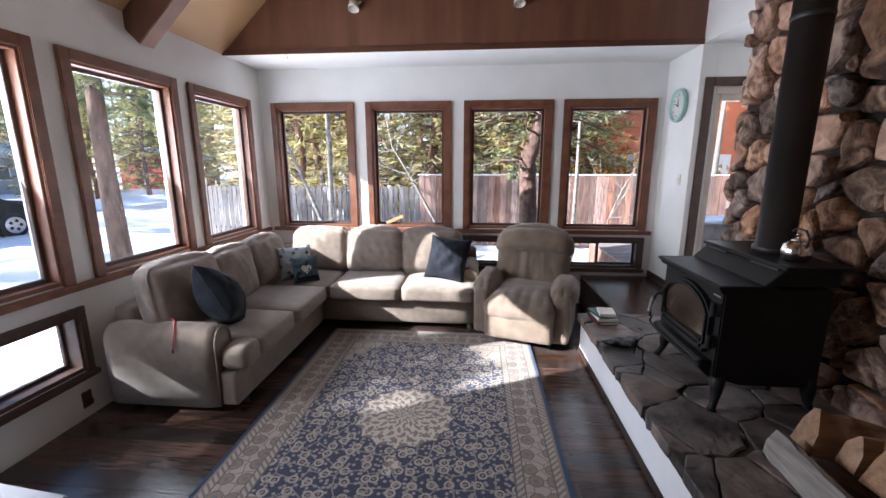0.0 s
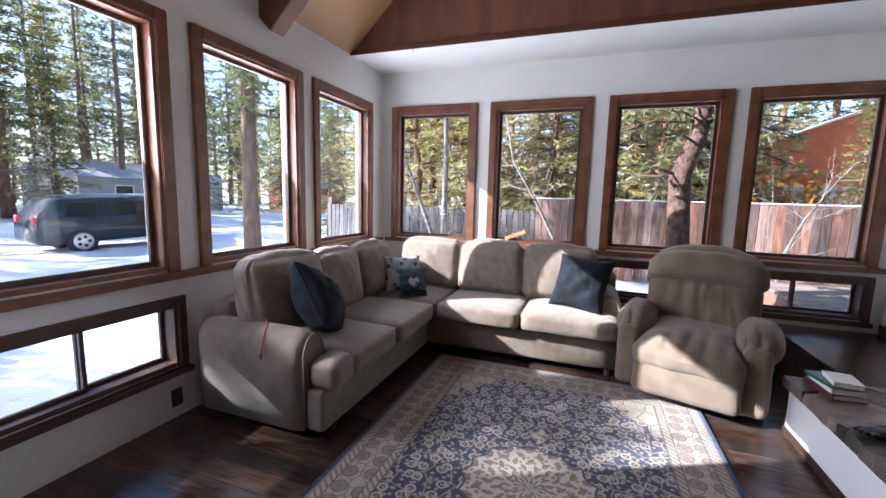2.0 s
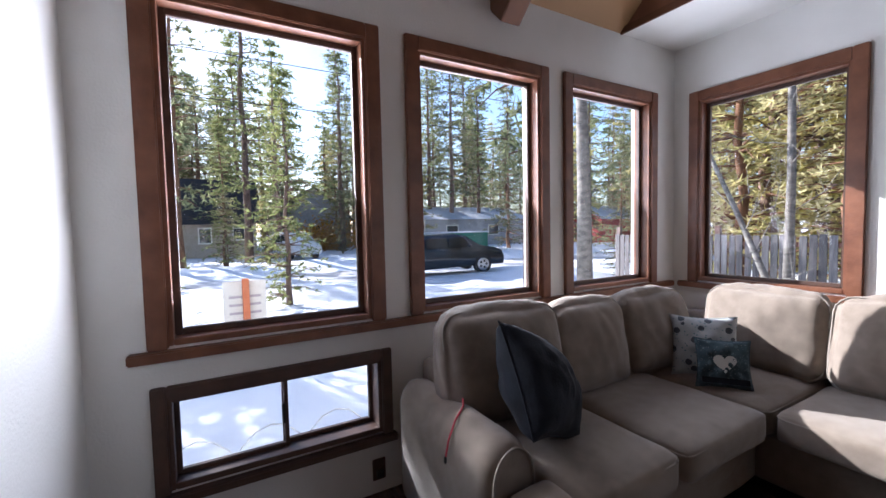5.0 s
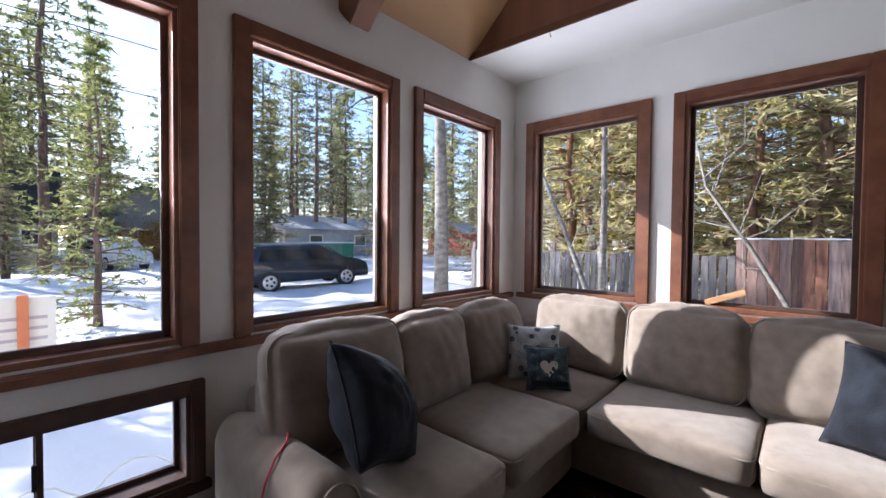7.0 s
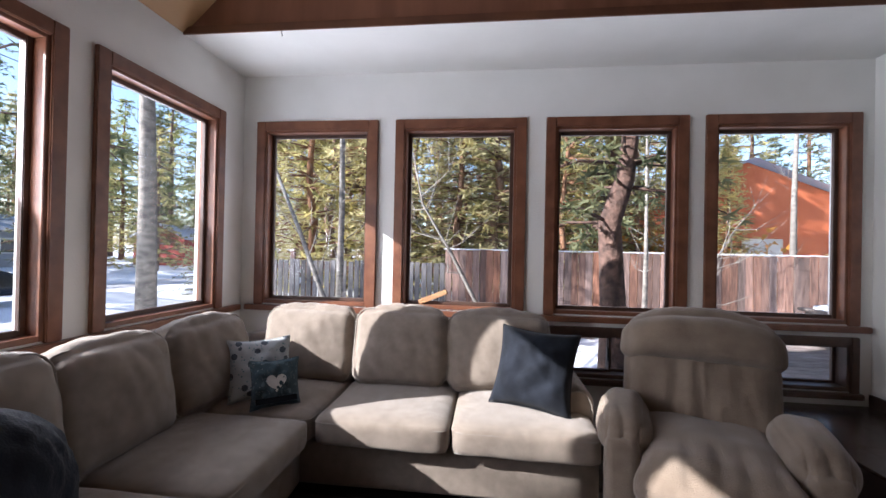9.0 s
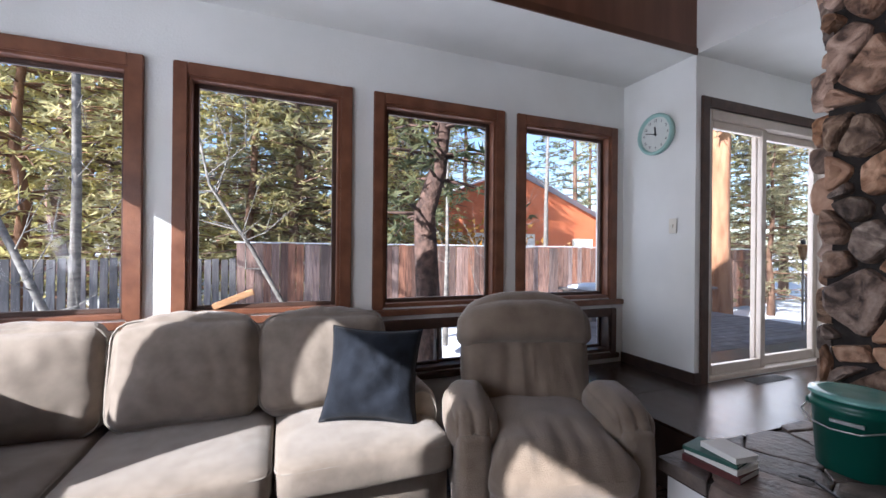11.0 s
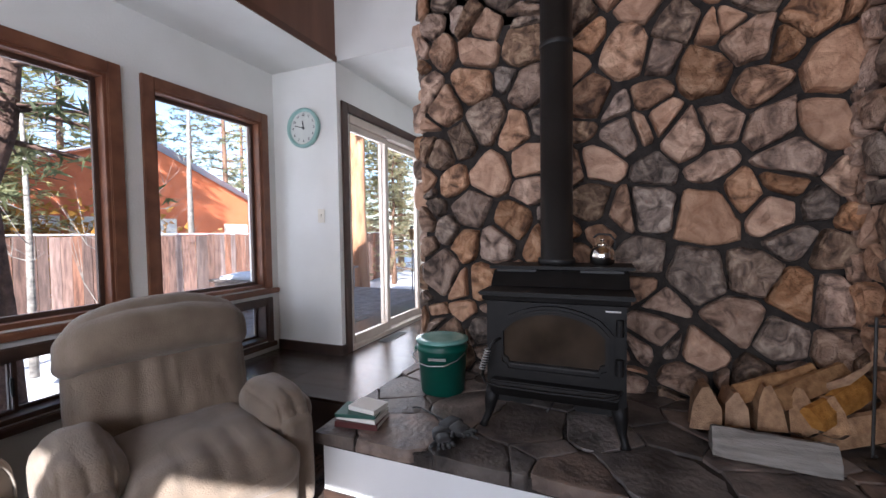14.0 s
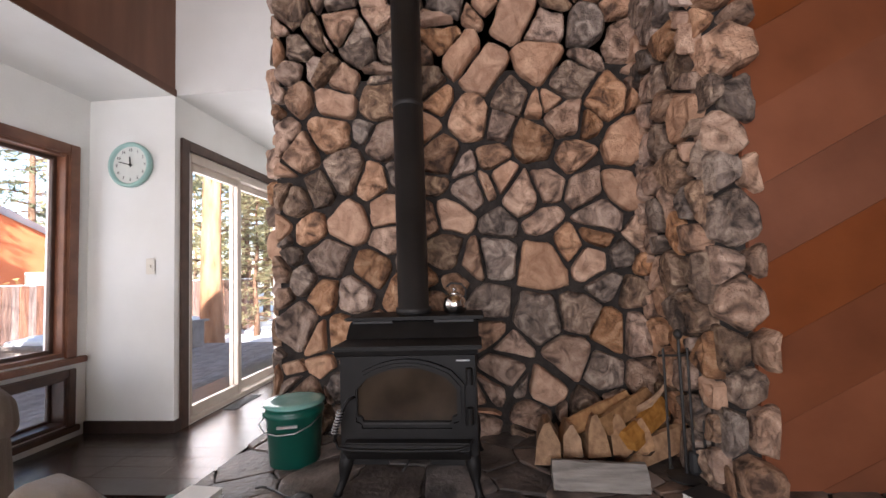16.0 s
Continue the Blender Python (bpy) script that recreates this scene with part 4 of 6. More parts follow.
outlet = thing("outlet", "dark electrical outlet with a plug low on the wall", "outlet", pose(XW, 2.3, 0.12))
part("plate", boxm(0, 0.006, -0.036, 0.036, -0.058, 0.058, 0.003), SASH, outlet)
part("plug", boxm(0.006, 0.035, -0.018, 0.018, -0.035, 0.0, 0.004), BLACK, outlet)
for x in (-1.1, 0.48):
    sp = thing("spotlight", "small white spotlight on the brown gable", "lamp", pose(x, 4.28, 3.26), "gable spotlights")
    part("base", lathe([(0.06, 0), (0.06, 0.012), (0.03, 0.02)], 20), OFFWHITE, sp, "", True, pose(0, 0, 0, 90, 0, 0))
    part("neck", cylm((0, -0.015, 0), (0, -0.05, -0.03), 0.012, None, 10), OFFWHITE, sp, "", True)
    part("shade", lathe([(0.035, 0.0), (0.045, 0.02), (0.055, 0.09), (0.05, 0.092), (0.038, 0.03), (0.02, 0.02)], 20), OFFWHITE, sp, "", True, pose(0, -0.05, -0.02, 160, 0, 0))
hk = thing("ceiling_hook", "tiny dark hook under the gable trim", "hook", pose(-1.83, 4.272, ZC - 0.012))
part("screw", tubem([(0, 0, 0.002), (0, 0, -0.018), (0.008, 0, -0.03), (0.0, 0, -0.036)], 0.0025, 6), IRON, hk)

# ---- sectional sofa ----
sofa = thing("sectional_sofa", "greige L-shaped fabric sectional sofa against the windows", "sofa", pose(0, 0, 0))


def pad(name, x0, x1, y0, y1, z0, z1, r=0.05, puff=(0, 0, 0.02), seed=0.0, rot=(0, 0, 0), parent=None, material=None, cuts=10, wobble=0.006):
    c = ((x0 + x1) / 2, (y0 + y1) / 2, (z0 + z1) / 2)
    return part(name, soft_box(x1 - x0, y1 - y0, z1 - z0, r, puff, cuts, wobble, seed), material or SOFA, parent or sofa, "", True, pose(*c, *rot))


def welt(x0, x1, y0, y1, z, parent, r=0.05, axis="z", m=None):
    """A piped seam round a cushion edge."""
    pts = []
    for cx, cy, a0 in ((x1 - r, y1 - r, 0), (x0 + r, y1 - r, 90), (x0 + r, y0 + r, 180), (x1 - r, y0 + r, 270)):
        for k in range(5):
            a = math.radians(a0 + 22.5 * k)
            pts.append((cx + r * math.cos(a), cy + r * math.sin(a), z))
    pts.append(pts[0])
    ob = part("piping", tubem(pts, 0.0055, 5), PIPING, parent, "", True)
    if m is not None:
        ob.matrix_local = m
    return ob


pad("base_west", -2.42, -1.5, 2.5, 4.0, 0.05, 0.31, 0.025, (0, 0, 0), 1.0, wobble=0.002)
pad("base_north", -2.42, 0.13, 4.0, 4.88, 0.05, 0.31, 0.025, (0, 0, 0), 2.0, wobble=0.002)
pad("back_west", -2.46, -2.28, 2.52, 4.86, 0.2, 0.72, 0.06, (0, 0, 0), 3.0, wobble=0.004)
pad("back_north", -2.3, 0.12, 4.7, 4.89, 0.2, 0.74, 0.06, (0, 0, 0), 4.0, wobble=0.004)
# arms with a rolled, sloping top
def arm(name, x0, x1, y0, y1, along):
    bm = bmesh.new()
    n = 12
    L0, L1 = (x0, x1) if along == "x" else (y0, y1)
    W0, W1 = (y0, y1) if along == "x" else (x0, x1)
    prof = [(0.0, 0.05), (0.0, 0.5)] + [(0.5 - 0.5 * math.cos(math.pi * k / 16), 0.5 + 0.125 * math.sin(math.pi * k / 16)) for k in range(1, 16)] + [(1.0, 0.5), (1.0, 0.05)]
    rings = []
    for k in range(n):
        s = k / (n - 1)
        e = 0.02 if k in (0, n - 1) else 0.0
        rings.append([(W0 + e + (W1 - W0 - 2 * e) * u, L0 + (L1 - L0) * s, z - e * (z > 0.3)) for u, z in prof])
    vr = [[bm.verts.new((l, w, z) if along == "x" else (w, l, z)) for w, l, z in r] for r in rings]
    for a, b in zip(vr, vr[1:]):
        for j in range(len(prof)):
            bm.faces.new((a[j], a[(j + 1) % len(prof)], b[(j + 1) % len(prof)], b[j]))
    bm.faces.new(vr[0])
    bm.faces.new(vr[-1])
    a = part(name, bm, SOFA, sofa, "", False)
    for f in a.data.polygons:
        f.use_smooth = len(f.vertices) == 4
    end = [(l, w, z) if along == "x" else (w, l, z) for w, l, z in rings[-1 if along == "x" else 0]]
    d = Vector((0.004, 0, 0)) if along == "x" else Vector((0, -0.004, 0))
    part("piping", tubem([Vector(p) + d for p in end], 0.005, 5), PIPING, a, "", True)
    return a


arm("arm", -2.42, -1.62, 2.37, 2.59, "x")
arm("arm", -0.06, 0.15, 4.18, 4.8, "y")
seats = [
    ("seat_cushion", -2.3, -1.42, 2.6, 3.19), ("seat_cushion", -2.3, -1.41, 3.2, 3.9),
    ("corner_seat_cushion", -2.32, -1.42, 3.92, 4.8), ("seat_cushion", -1.4, -0.66, 3.9, 4.72), ("seat_cushion", -0.65, 0.12, 3.9, 4.72),
]
for k, (nm, a, b, c, d) in enumerate(seats):
    s = pad(nm, a, b, c, d, 0.31, 0.475, 0.045, (0.006, 0.006, 0.016), 5.0 + k)
    welt(-(b - a) / 2 + 0.004, (b - a) / 2 - 0.004, -(d - c) / 2 + 0.004, (d - c) / 2 - 0.004, 0.05, s, 0.05)
tab = pad("seat_tab", -1.61, -1.42, 2.41, 2.63, 0.31, 0.47, 0.045, (0.004, 0.0, 0.01), 12.0)
pad("front_panel", -1.62, -1.5, 2.4, 2.6, 0.05, 0.3, 0.025, (0, 0, 0), 13.0, wobble=0.002)
backs = [
    # name, centre x, y, z, width, height, turn
    ("back_cushion", -2.11, 2.81, 0.715, 0.68, 0.55, 86), ("back_cushion", -2.13, 3.41, 0.7, 0.6, 0.51, 90), ("corner_back_cushion", -2.13, 4.02, 0.7, 0.62, 0.5, 86),
    ("corner_back_cushion", -1.72, 4.6, 0.705, 0.66, 0.51, 0), ("back_cushion", -1.06, 4.57, 0.715, 0.65, 0.52, 0), ("back_cushion", -0.4, 4.57, 0.715, 0.68, 0.52, 0),
]
for k, (nm, x, y, z, w, h, rz) in enumerate(backs):
    b = part(nm, soft_box(w, 0.2, h, 0.075, (0.02, 0.06, 0.035), 26, 0.014, 20.0 + 3 * k, 0.045, 0.006), SOFA, sofa, "", True, pose(x, y, z, 0, 0, rz) @ pose(0, 0, 0, -11, 0, 0))
    welt(-w / 2 + 0.008, w / 2 - 0.008, -h / 2 + 0.006, h / 2 - 0.006, 0.06, b, 0.09, m=pose(0, 0, 0, 90, 0, 0))
for x, y in ((-1.55, 2.55), (0.06, 4.05), (-2.3, 2.46), (0.06, 4.8)):
    part("foot", cylm((x, y, 0), (x, y, 0.06), 0.03, 0.035, 10), BLACK, sofa)

# cushions on the sofa


def cushion(label, w, material, m, seed, thick=0.15, group="loose cushions"):
    t = thing("throw_pillow", label, "pillow", m, group)
    bm = bmesh.new()
    n = 26
    grid = {}
    for sgn in (1, -1):
        for i in range(n + 1):
            for j in range(n + 1):
                u, v = 2 * i / n - 1, 2 * j / n - 1
                if sgn == -1 and (i in (0, n) or j in (0, n)):
                    grid[sgn, i, j] = grid[1, i, j]
                    continue
                ku, kv = 0.5 * w * (1 - 0.1 * (1 - v * v)), 0.5 * w * (1 - 0.1 * (1 - u * u))
                f = max(0.0, (1 - u * u) * (1 - v * v)) ** 0.45
                nz = noise.noise(Vector((u * 2.2 + seed, v * 2.2, seed))) * 0.028 * f
                rd = noise.noise(Vector((u * 3.1 + v * 2.0 + seed, v * 1.6 - u + seed, 4.0)))
                nz -= sgn * 0.014 * (1 - min(1, abs(rd) * 2.4)) ** 2 * f
                grid[sgn, i, j] = bm.verts.new((u * ku, sgn * thick / 2 * f + nz, v * kv))
    for sgn in (1, -1):
        for i in range(n):
            for j in range(n):
                bm.faces.new((grid[sgn, i, j], grid[sgn, i + 1, j], grid[sgn, i + 1, j + 1], grid[sgn, i, j + 1]))
    part("cover", bm, material, t, "", True)
    rim = [(i, 0) for i in range(n)] + [(n, j) for j in range(n)] + [(n - i, n) for i in range(n)] + [(0, n - j) for j in range(n + 1)]
    pts = []
    for i, j in rim:
        u, v = 2 * i / n - 1, 2 * j / n - 1
        pts.append((u * 0.5 * w * (1 - 0.1 * (1 - v * v)), 0, v * 0.5 * w * (1 - 0.1 * (1 - u * u))))
    part("piping", tubem(pts, 0.003, 5), material, t, "", True)
    return t


def print_material(name, ground, ink, dots, scale):
    m = mat(name, ground, tuple(c * 1.15 for c in ground), 12, 0.85, 0.2, 200)
    nt = m.node_tree
    bs = nt.nodes["Principled BSDF"]
    base = bs.inputs["Base Color"].links[0].from_socket
    tc = nt.nodes.new("ShaderNodeTexCoord")
    for sc, colr, thr in ((scale, ink, 0.3), (scale * 2.6, dots, 0.2)):
        vo = nt.nodes.new("ShaderNodeTexVoronoi")
        vo.inputs["Scale"].default_value = sc
        nt.links.new(tc.outputs["Object"], vo.inputs["Vector"])
        lt = nt.nodes.new("ShaderNodeMath")
        lt.operation = "LESS_THAN"
        lt.inputs[1].default_value = thr
        nt.links.new(vo.outputs["Distance"], lt.inputs[0])
        mx = nt.nodes.new("ShaderNodeMix")
        mx.data_type = "RGBA"
        nt.links.new(lt.outputs[0], mx.inputs["Factor"])
        nt.links.new(base, mx.inputs["A"])
        mx.inputs["B"].default_value = (*colr, 1)
        base = mx.outputs["Result"]
    nt.links.new(base, bs.inputs["Base Color"])
    return m


FLORAL = print_material("floral_print", (0.33, 0.35, 0.35), (0.06, 0.075, 0.09), (0.12, 0.2, 0.22), 16)
TEALPRINT = print_material("teal_print", (0.03, 0.055, 0.068), (0.07, 0.11, 0.125), (0.17, 0.19, 0.19), 30)
cushion("navy velvet cushion leaning on the sofa arm", 0.47, NAVY, pose(-1.8, 2.77, 0.72, -30, 24, 112), 1.0, 0.3)
cushion("large navy cushion leaning on the sofa back", 0.48, NAVY, pose(-0.19, 4.25, 0.7, -23, 2, -22), 5.0, 0.26)
cushion("pale floral print cushion in the sofa corner", 0.36, FLORAL, pose(-1.83, 4.12, 0.655, -18, 0, 40), 3.0, 0.12)
sm = cushion("small teal dotted cushion with a white heart", 0.27, TEALPRINT, pose(-1.68, 4.02, 0.605, -16, 0, 38), 8.0, 0.09)
bm = bmesh.new()
hp = []
for k in range(28):
    a = 2 * math.pi * k / 28
    hp.append(bm.verts.new((0.0034 * 16 * math.sin(a) ** 3, -0.046, 0.0034 * (13 * math.cos(a) - 5 * math.cos(2 * a) - 2 * math.cos(3 * a) - math.cos(4 * a)) + 0.005)))
f = bm.faces.new(hp)
bmesh.ops.solidify(bm, geom=[f], thickness=0.008)
part("heart", bm, PAPER, sm, "white heart patch")
part("border_band", boxm(-0.11, 0.11, -0.044, -0.034, -0.105, -0.075, 0.002), NAVY, sm)
# wood wedge on the window sill
wedge = thing("wood_wedge", "short pale wood offcut leaning in the window", "offcut", pose(-0.9, 4.985, 1.0, 0, -22, 0))
part("stick", boxm(-0.12, 0.12, 0.0, 0.035, 0.0, 0.04, 0.004), LOGIN, wedge)
# lanyard on the arm
lan = thing("lanyard", "thin red cord draped over the sofa arm", "cord", pose(0, 0, 0))
part("cord", tubem([(-2.2, 2.6, 0.66), (-2.05, 2.54, 0.645), (-1.95, 2.48, 0.632), (-1.9, 2.41, 0.612), (-1.88, 2.365, 0.55), (-1.885, 2.352, 0.48)], 0.004, 6), RED, lan)
part("clip", soft_box(0.012, 0.012, 0.03, 0.005, (0, 0, 0), 2, 0.0), BLACK, lan, "black clip", False, pose(-1.885, 2.35, 0.47))

# ---- recliner ----
REC = pose(0.52, 3.64, 0, 0, 0, -18) @ Matrix.Diagonal((0.93, 0.96, 1.0, 1))
rec = thing("recliner", "tan microsuede recliner with padded arms and pillow back", "recliner", REC)


def rpad(name, c, s, r, puff, seed, rot=(0, 0, 0), cuts=12, wobble=0.012, corner=0.0, parent=None):
    return part(name, soft_box(*s, r, puff, cuts + 10, wobble, seed, corner, 0.0025), RECL, parent or rec, "", True, pose(*c, *rot))


def reshape(ob, move):
    for v in ob.data.vertices:
        v.co = move(v.co.copy())


def folds(p, front, depth, reach):
    """Vertical gathers that fade away from the middle of the panel."""
    c = noise.noise(Vector((p.x * 8 + p.z * p.x * 5 + 3.1, p.z * 1.3, front)))
    return depth * (1 - min(1, abs(c) * 2.6)) ** 2 * max(0.0, 1 - (p.x / reach) ** 2)


def back_shape(p):
    if p.y < 0:
        p.y += folds(p, 1.0, 0.032, 0.36) * max(0.0, 1 - (p.z / 0.24) ** 2)
    return p


def head_shape(p):
    k = min(1.0, abs(p.x) / 0.43)
    top = max(0.0, (p.z + 0.17) / 0.34)
    p.z -= 0.085 * k ** 2.6 * top
    p.x *= 1 - 0.05 * top * k
    if p.y < 0:
        p.y += folds(p, 6.0, 0.006, 0.4) * max(0.0, 0.7 - top)
    return p


def seat_shape(p):
    fr = max(0.0, min(1.0, (-0.2 - p.y) / 0.08))
    p.x *= 1 + 0.1 * fr
    p.z -= 0.03 * fr
    if p.z > 0:
        p.z -= folds(p, 9.0, 0.026, 0.36) * max(0.0, 1 - ((p.y + 0.22) / 0.2) ** 2)
    return p


def arm_shape(p):
    k = max(0.0, (-p.y) / 0.24)
    p.x *= 1 - 0.12 * k ** 2
    p.z -= 0.03 * k ** 2
    pleat = abs(math.sin(p.x * 46 + 1.6 * noise.noise(Vector((p.x * 9, p.y * 6, 2.0)))))
    if p.z > -0.02:
        p.z -= 0.016 * min(1.0, k) ** 1.5 * (1 - pleat) ** 2
    p.y += 0.014 * min(1.0, k) ** 3 * (1 - pleat) ** 2
    return p


rpad("base", (0, 0.42, 0.17), (0.78, 0.72, 0.26), 0.04, (0, 0, 0), 1.0, wobble=0.004)
rpad("footrest", (0, -0.01, 0.215), (0.7, 0.12, 0.3), 0.055, (0.0, 0.015, 0.0), 2.0, wobble=0.006)
reshape(rpad("seat_cushion", (0, 0.25, 0.4), (0.65, 0.68, 0.2), 0.085, (0.01, 0.02, 0.035), 3.0, (3, 0, 0), 20, 0.014), seat_shape)
reshape(rpad("backrest", (0, 0.66, 0.61), (0.8, 0.2, 0.48), 0.09, (0.01, 0.05, 0.0), 4.0, (-14, 0, 0), 24, 0.01), back_shape)
reshape(rpad("head_pillow", (0, 0.725, 0.905), (0.86, 0.25, 0.31), 0.1, (0.015, 0.05, 0.03), 5.0, (-12, 0, 0), 22, 0.008), head_shape)
for sx in (-1, 1):
    a = rpad("arm", (sx * 0.41, 0.34, 0.29), (0.17, 0.62, 0.46), 0.05, (0.01, 0.0, 0), 6.0 + sx, wobble=0.006)
    reshape(rpad("arm_pad", (0, -0.05, 0.225), (0.26, 0.44, 0.19), 0.092, (0.015, 0.03, 0.035), 7.0 + sx, (6, 0, 0), 18, 0.012, 0.0, a), arm_shape)
for x in (-0.3, 0.3):
    for y in (0.12, 0.7):
        part("glide", cylm((x, y, 0), (x, y, 0.05), 0.025, None, 10), BLACK, rec)

# ---- console table by the steps ----
con = thing("console_table", "narrow glossy black console table beside the step", "table", pose(-1.32, 0.7, 0))
LACQ = mat("black_lacquer", (0.01, 0.011, 0.016), (0.016, 0.018, 0.025), 6, 0.32)
part("tabletop", boxm(-0.46, 0.46, -0.12, 0.12, 0.875, 0.905, 0.005), LACQ, con, "", False, pose(0, 0, 0, 0, 0, -6))
for lx in (-0.38, 0.38):
    for ly in (-0.07, 0.07):
        part("leg", boxm(lx - 0.018, lx + 0.018, ly - 0.018, ly + 0.018, 0, 0.875, 0.003), LACQ, con)
part("apron", boxm(-0.36, 0.36, -0.08, 0.08, 0.81, 0.874, 0.003), LACQ, con)

# ---- rug ----


def rug_material():
    m = bpy.data.materials.new("persian_rug")
    m.use_nodes = True
    nt = m.node_tree
    bs = nt.nodes["Principled BSDF"]
    bs.inputs["Roughness"].default_value = 0.95
    bs.inputs["Sheen Weight"].default_value = 0.2
    tc = nt.nodes.new("ShaderNodeTexCoord")
    sep = nt.nodes.new("ShaderNodeSeparateXYZ")
    nt.links.new(tc.outputs["Object"], sep.inputs[0])

    def op(kind, a, b=None, c=None):
        n = nt.nodes.new("ShaderNodeMath")
        n.operation = kind
        for k, v in enumerate((a, b, c)):
            if v is None:
                continue
            if isinstance(v, (int, float)):
                n.inputs[k].default_value = v
            else:
                nt.links.new(v, n.inputs[k])
        return n.outputs[0]

    def mixc(f, a, b):
        n = nt.nodes.new("ShaderNodeMix")
        n.data_type = "RGBA"
        nt.links.new(f, n.inputs["Factor"])
        for key, v in (("A", a), ("B", b)):
            if isinstance(v, tuple):
                n.inputs[key].default_value = (*v, 1)
            else:
                nt.links.new(v, n.inputs[key])
        return n.outputs["Result"]

    def vor(scale, rnd=1.0, feat="F1"):
        n = nt.nodes.new("ShaderNodeTexVoronoi")
        n.voronoi_dimensions = "2D"
        n.feature = feat
        n.inputs["Scale"].default_value = scale
        n.inputs["Randomness"].default_value = rnd
        nt.links.new(tc.outputs["Object"], n.inputs["Vector"])
        return n.outputs["Distance"]

    ax, ay = op("ABSOLUTE", sep.outputs[0]), op("ABSOLUTE", sep.outputs[1])
    d = op("MINIMUM", op("SUBTRACT", 0.985, ax), op("SUBTRACT", 1.44, ay))
    navy, cream, tan, pale, blue = (0.022, 0.026, 0.058), (0.33, 0.29, 0.24), (0.22, 0.16, 0.115), (0.43, 0.39, 0.33), (0.018, 0.045, 0.1)
    fl = vor(11.0, 0.85)
    petals = op("MULTIPLY", op("GREATER_THAN", fl, 0.19), op("LESS_THAN", fl, 0.32))
    core = op("LESS_THAN", fl, 0.1)
    f2 = vor(26.0, 0.9)
    buds = op("LESS_THAN", f2, 0.27)
    vine = op("LESS_THAN", vor(8.0, 0.95, "DISTANCE_TO_EDGE"), 0.035)
    field = mixc(vine, navy, (0.2, 0.18, 0.16))
    field = mixc(buds, field, (0.24, 0.22, 0.2))
    field = mixc(petals, field, cream)
    field = mixc(core, field, tan)
    # scalloped medallion
    ang = op("ARCTAN2", sep.outputs[1], sep.outputs[0])
    r = op("SQRT", op("ADD", op("MULTIPLY", ax, ax), op("MULTIPLY", ay, ay)))
    rs = op("ADD", r, op("MULTIPLY", op("ABSOLUTE", op("SINE", op("MULTIPLY", ang, 8.0))), 0.03))
    ring = op("SINE", op("MULTIPLY", rs, 62.0))
    ro = op("SINE", op("MULTIPLY", ang, 16.0))
    med = mixc(op("GREATER_THAN", op("MULTIPLY", ring, ro), 0.25), pale, (0.16, 0.125, 0.11))
    med = mixc(buds, med, tan)
    field = mixc(op("LESS_THAN", rs, 0.345), field, med)
    field = mixc(op("LESS_THAN", op("ABSOLUTE", op("SUBTRACT", rs, 0.345)), 0.007), field, (0.05, 0.05, 0.07))
    # pendants above and below
    pend = op("ADD", op("MULTIPLY", ax, 1.6), op("ABSOLUTE", op("SUBTRACT", ay, 0.47)))
    field = mixc(op("LESS_THAN", pend, 0.09), field, med)
    # scalloped cream corners
    cw = op("SUBTRACT", op("ADD", op("SUBTRACT", 0.7, ax), op("MULTIPLY", op("SUBTRACT", 1.17, ay), 0.75)), op("MULTIPLY", op("ABSOLUTE", op("SINE", op("MULTIPLY", op("SUBTRACT", ax, ay), 13.0))), 0.07))
    cornerc = mixc(petals, cream, (0.27, 0.21, 0.16))
    cornerc = mixc(vine, cornerc, (0.15, 0.12, 0.11))
    field = mixc(op("LESS_THAN", cw, 0.3), field, cornerc)
    # main border
    bf = vor(9.0, 0.3)
    bord = mixc(op("LESS_THAN", bf, 0.33), cream, tan)
    bord = mixc(op("MULTIPLY", op("GREATER_THAN", bf, 0.33), op("LESS_THAN", bf, 0.38)), bord, (0.07, 0.065, 0.08))
    bord = mixc(op("LESS_THAN", vor(16.0, 0.9, "DISTANCE_TO_EDGE"), 0.05), bord, (0.17, 0.14, 0.12))
    bord = mixc(op("LESS_THAN", bf, 0.12), bord, (0.12, 0.13, 0.17))
    guard = mixc(op("GREATER_THAN", op("SINE", op("MULTIPLY", op("ADD", ax, ay), 150.0)), 0.2), cream, (0.16, 0.13, 0.11))
    colr = mixc(op("LESS_THAN", d, 0.295), field, (0.1, 0.085, 0.08))
    colr = mixc(op("LESS_THAN", d, 0.285), colr, guard)
    colr = mixc(op("LESS_THAN", d, 0.245), colr, (0.1, 0.085, 0.08))
    colr = mixc(op("LESS_THAN", d, 0.238), colr, bord)
    colr = mixc(op("LESS_THAN", d, 0.082), colr, (0.1, 0.085, 0.08))
    colr = mixc(op("LESS_THAN", d, 0.074), colr, guard)
    colr = mixc(op("LESS_THAN", d, 0.032), colr, tan)
    colr = mixc(op("LESS_THAN", d, 0.018), colr, blue)
    nz = nt.nodes.new("ShaderNodeTexNoise")
    nz.inputs["Scale"].default_value = 3.0
    nt.links.new(tc.outputs["Object"], nz.inputs["Vector"])
    hsv = nt.nodes.new("ShaderNodeHueSaturation")
    mr = nt.nodes.new("ShaderNodeMapRange")
    mr.inputs["To Min"].default_value, mr.inputs["To Max"].default_value = 0.8, 1.2
    nt.links.new(nz.outputs["Fac"], mr.inputs["Value"])
    nt.links.new(mr.outputs[0], hsv.inputs["Value"])
    nt.links.new(colr, hsv.inputs["Color"])
    nt.links.new(hsv.outputs[0], bs.inputs["Base Color"])
    n2 = nt.nodes.new("ShaderNodeTexNoise")
    n2.inputs["Scale"].default_value = 500.0
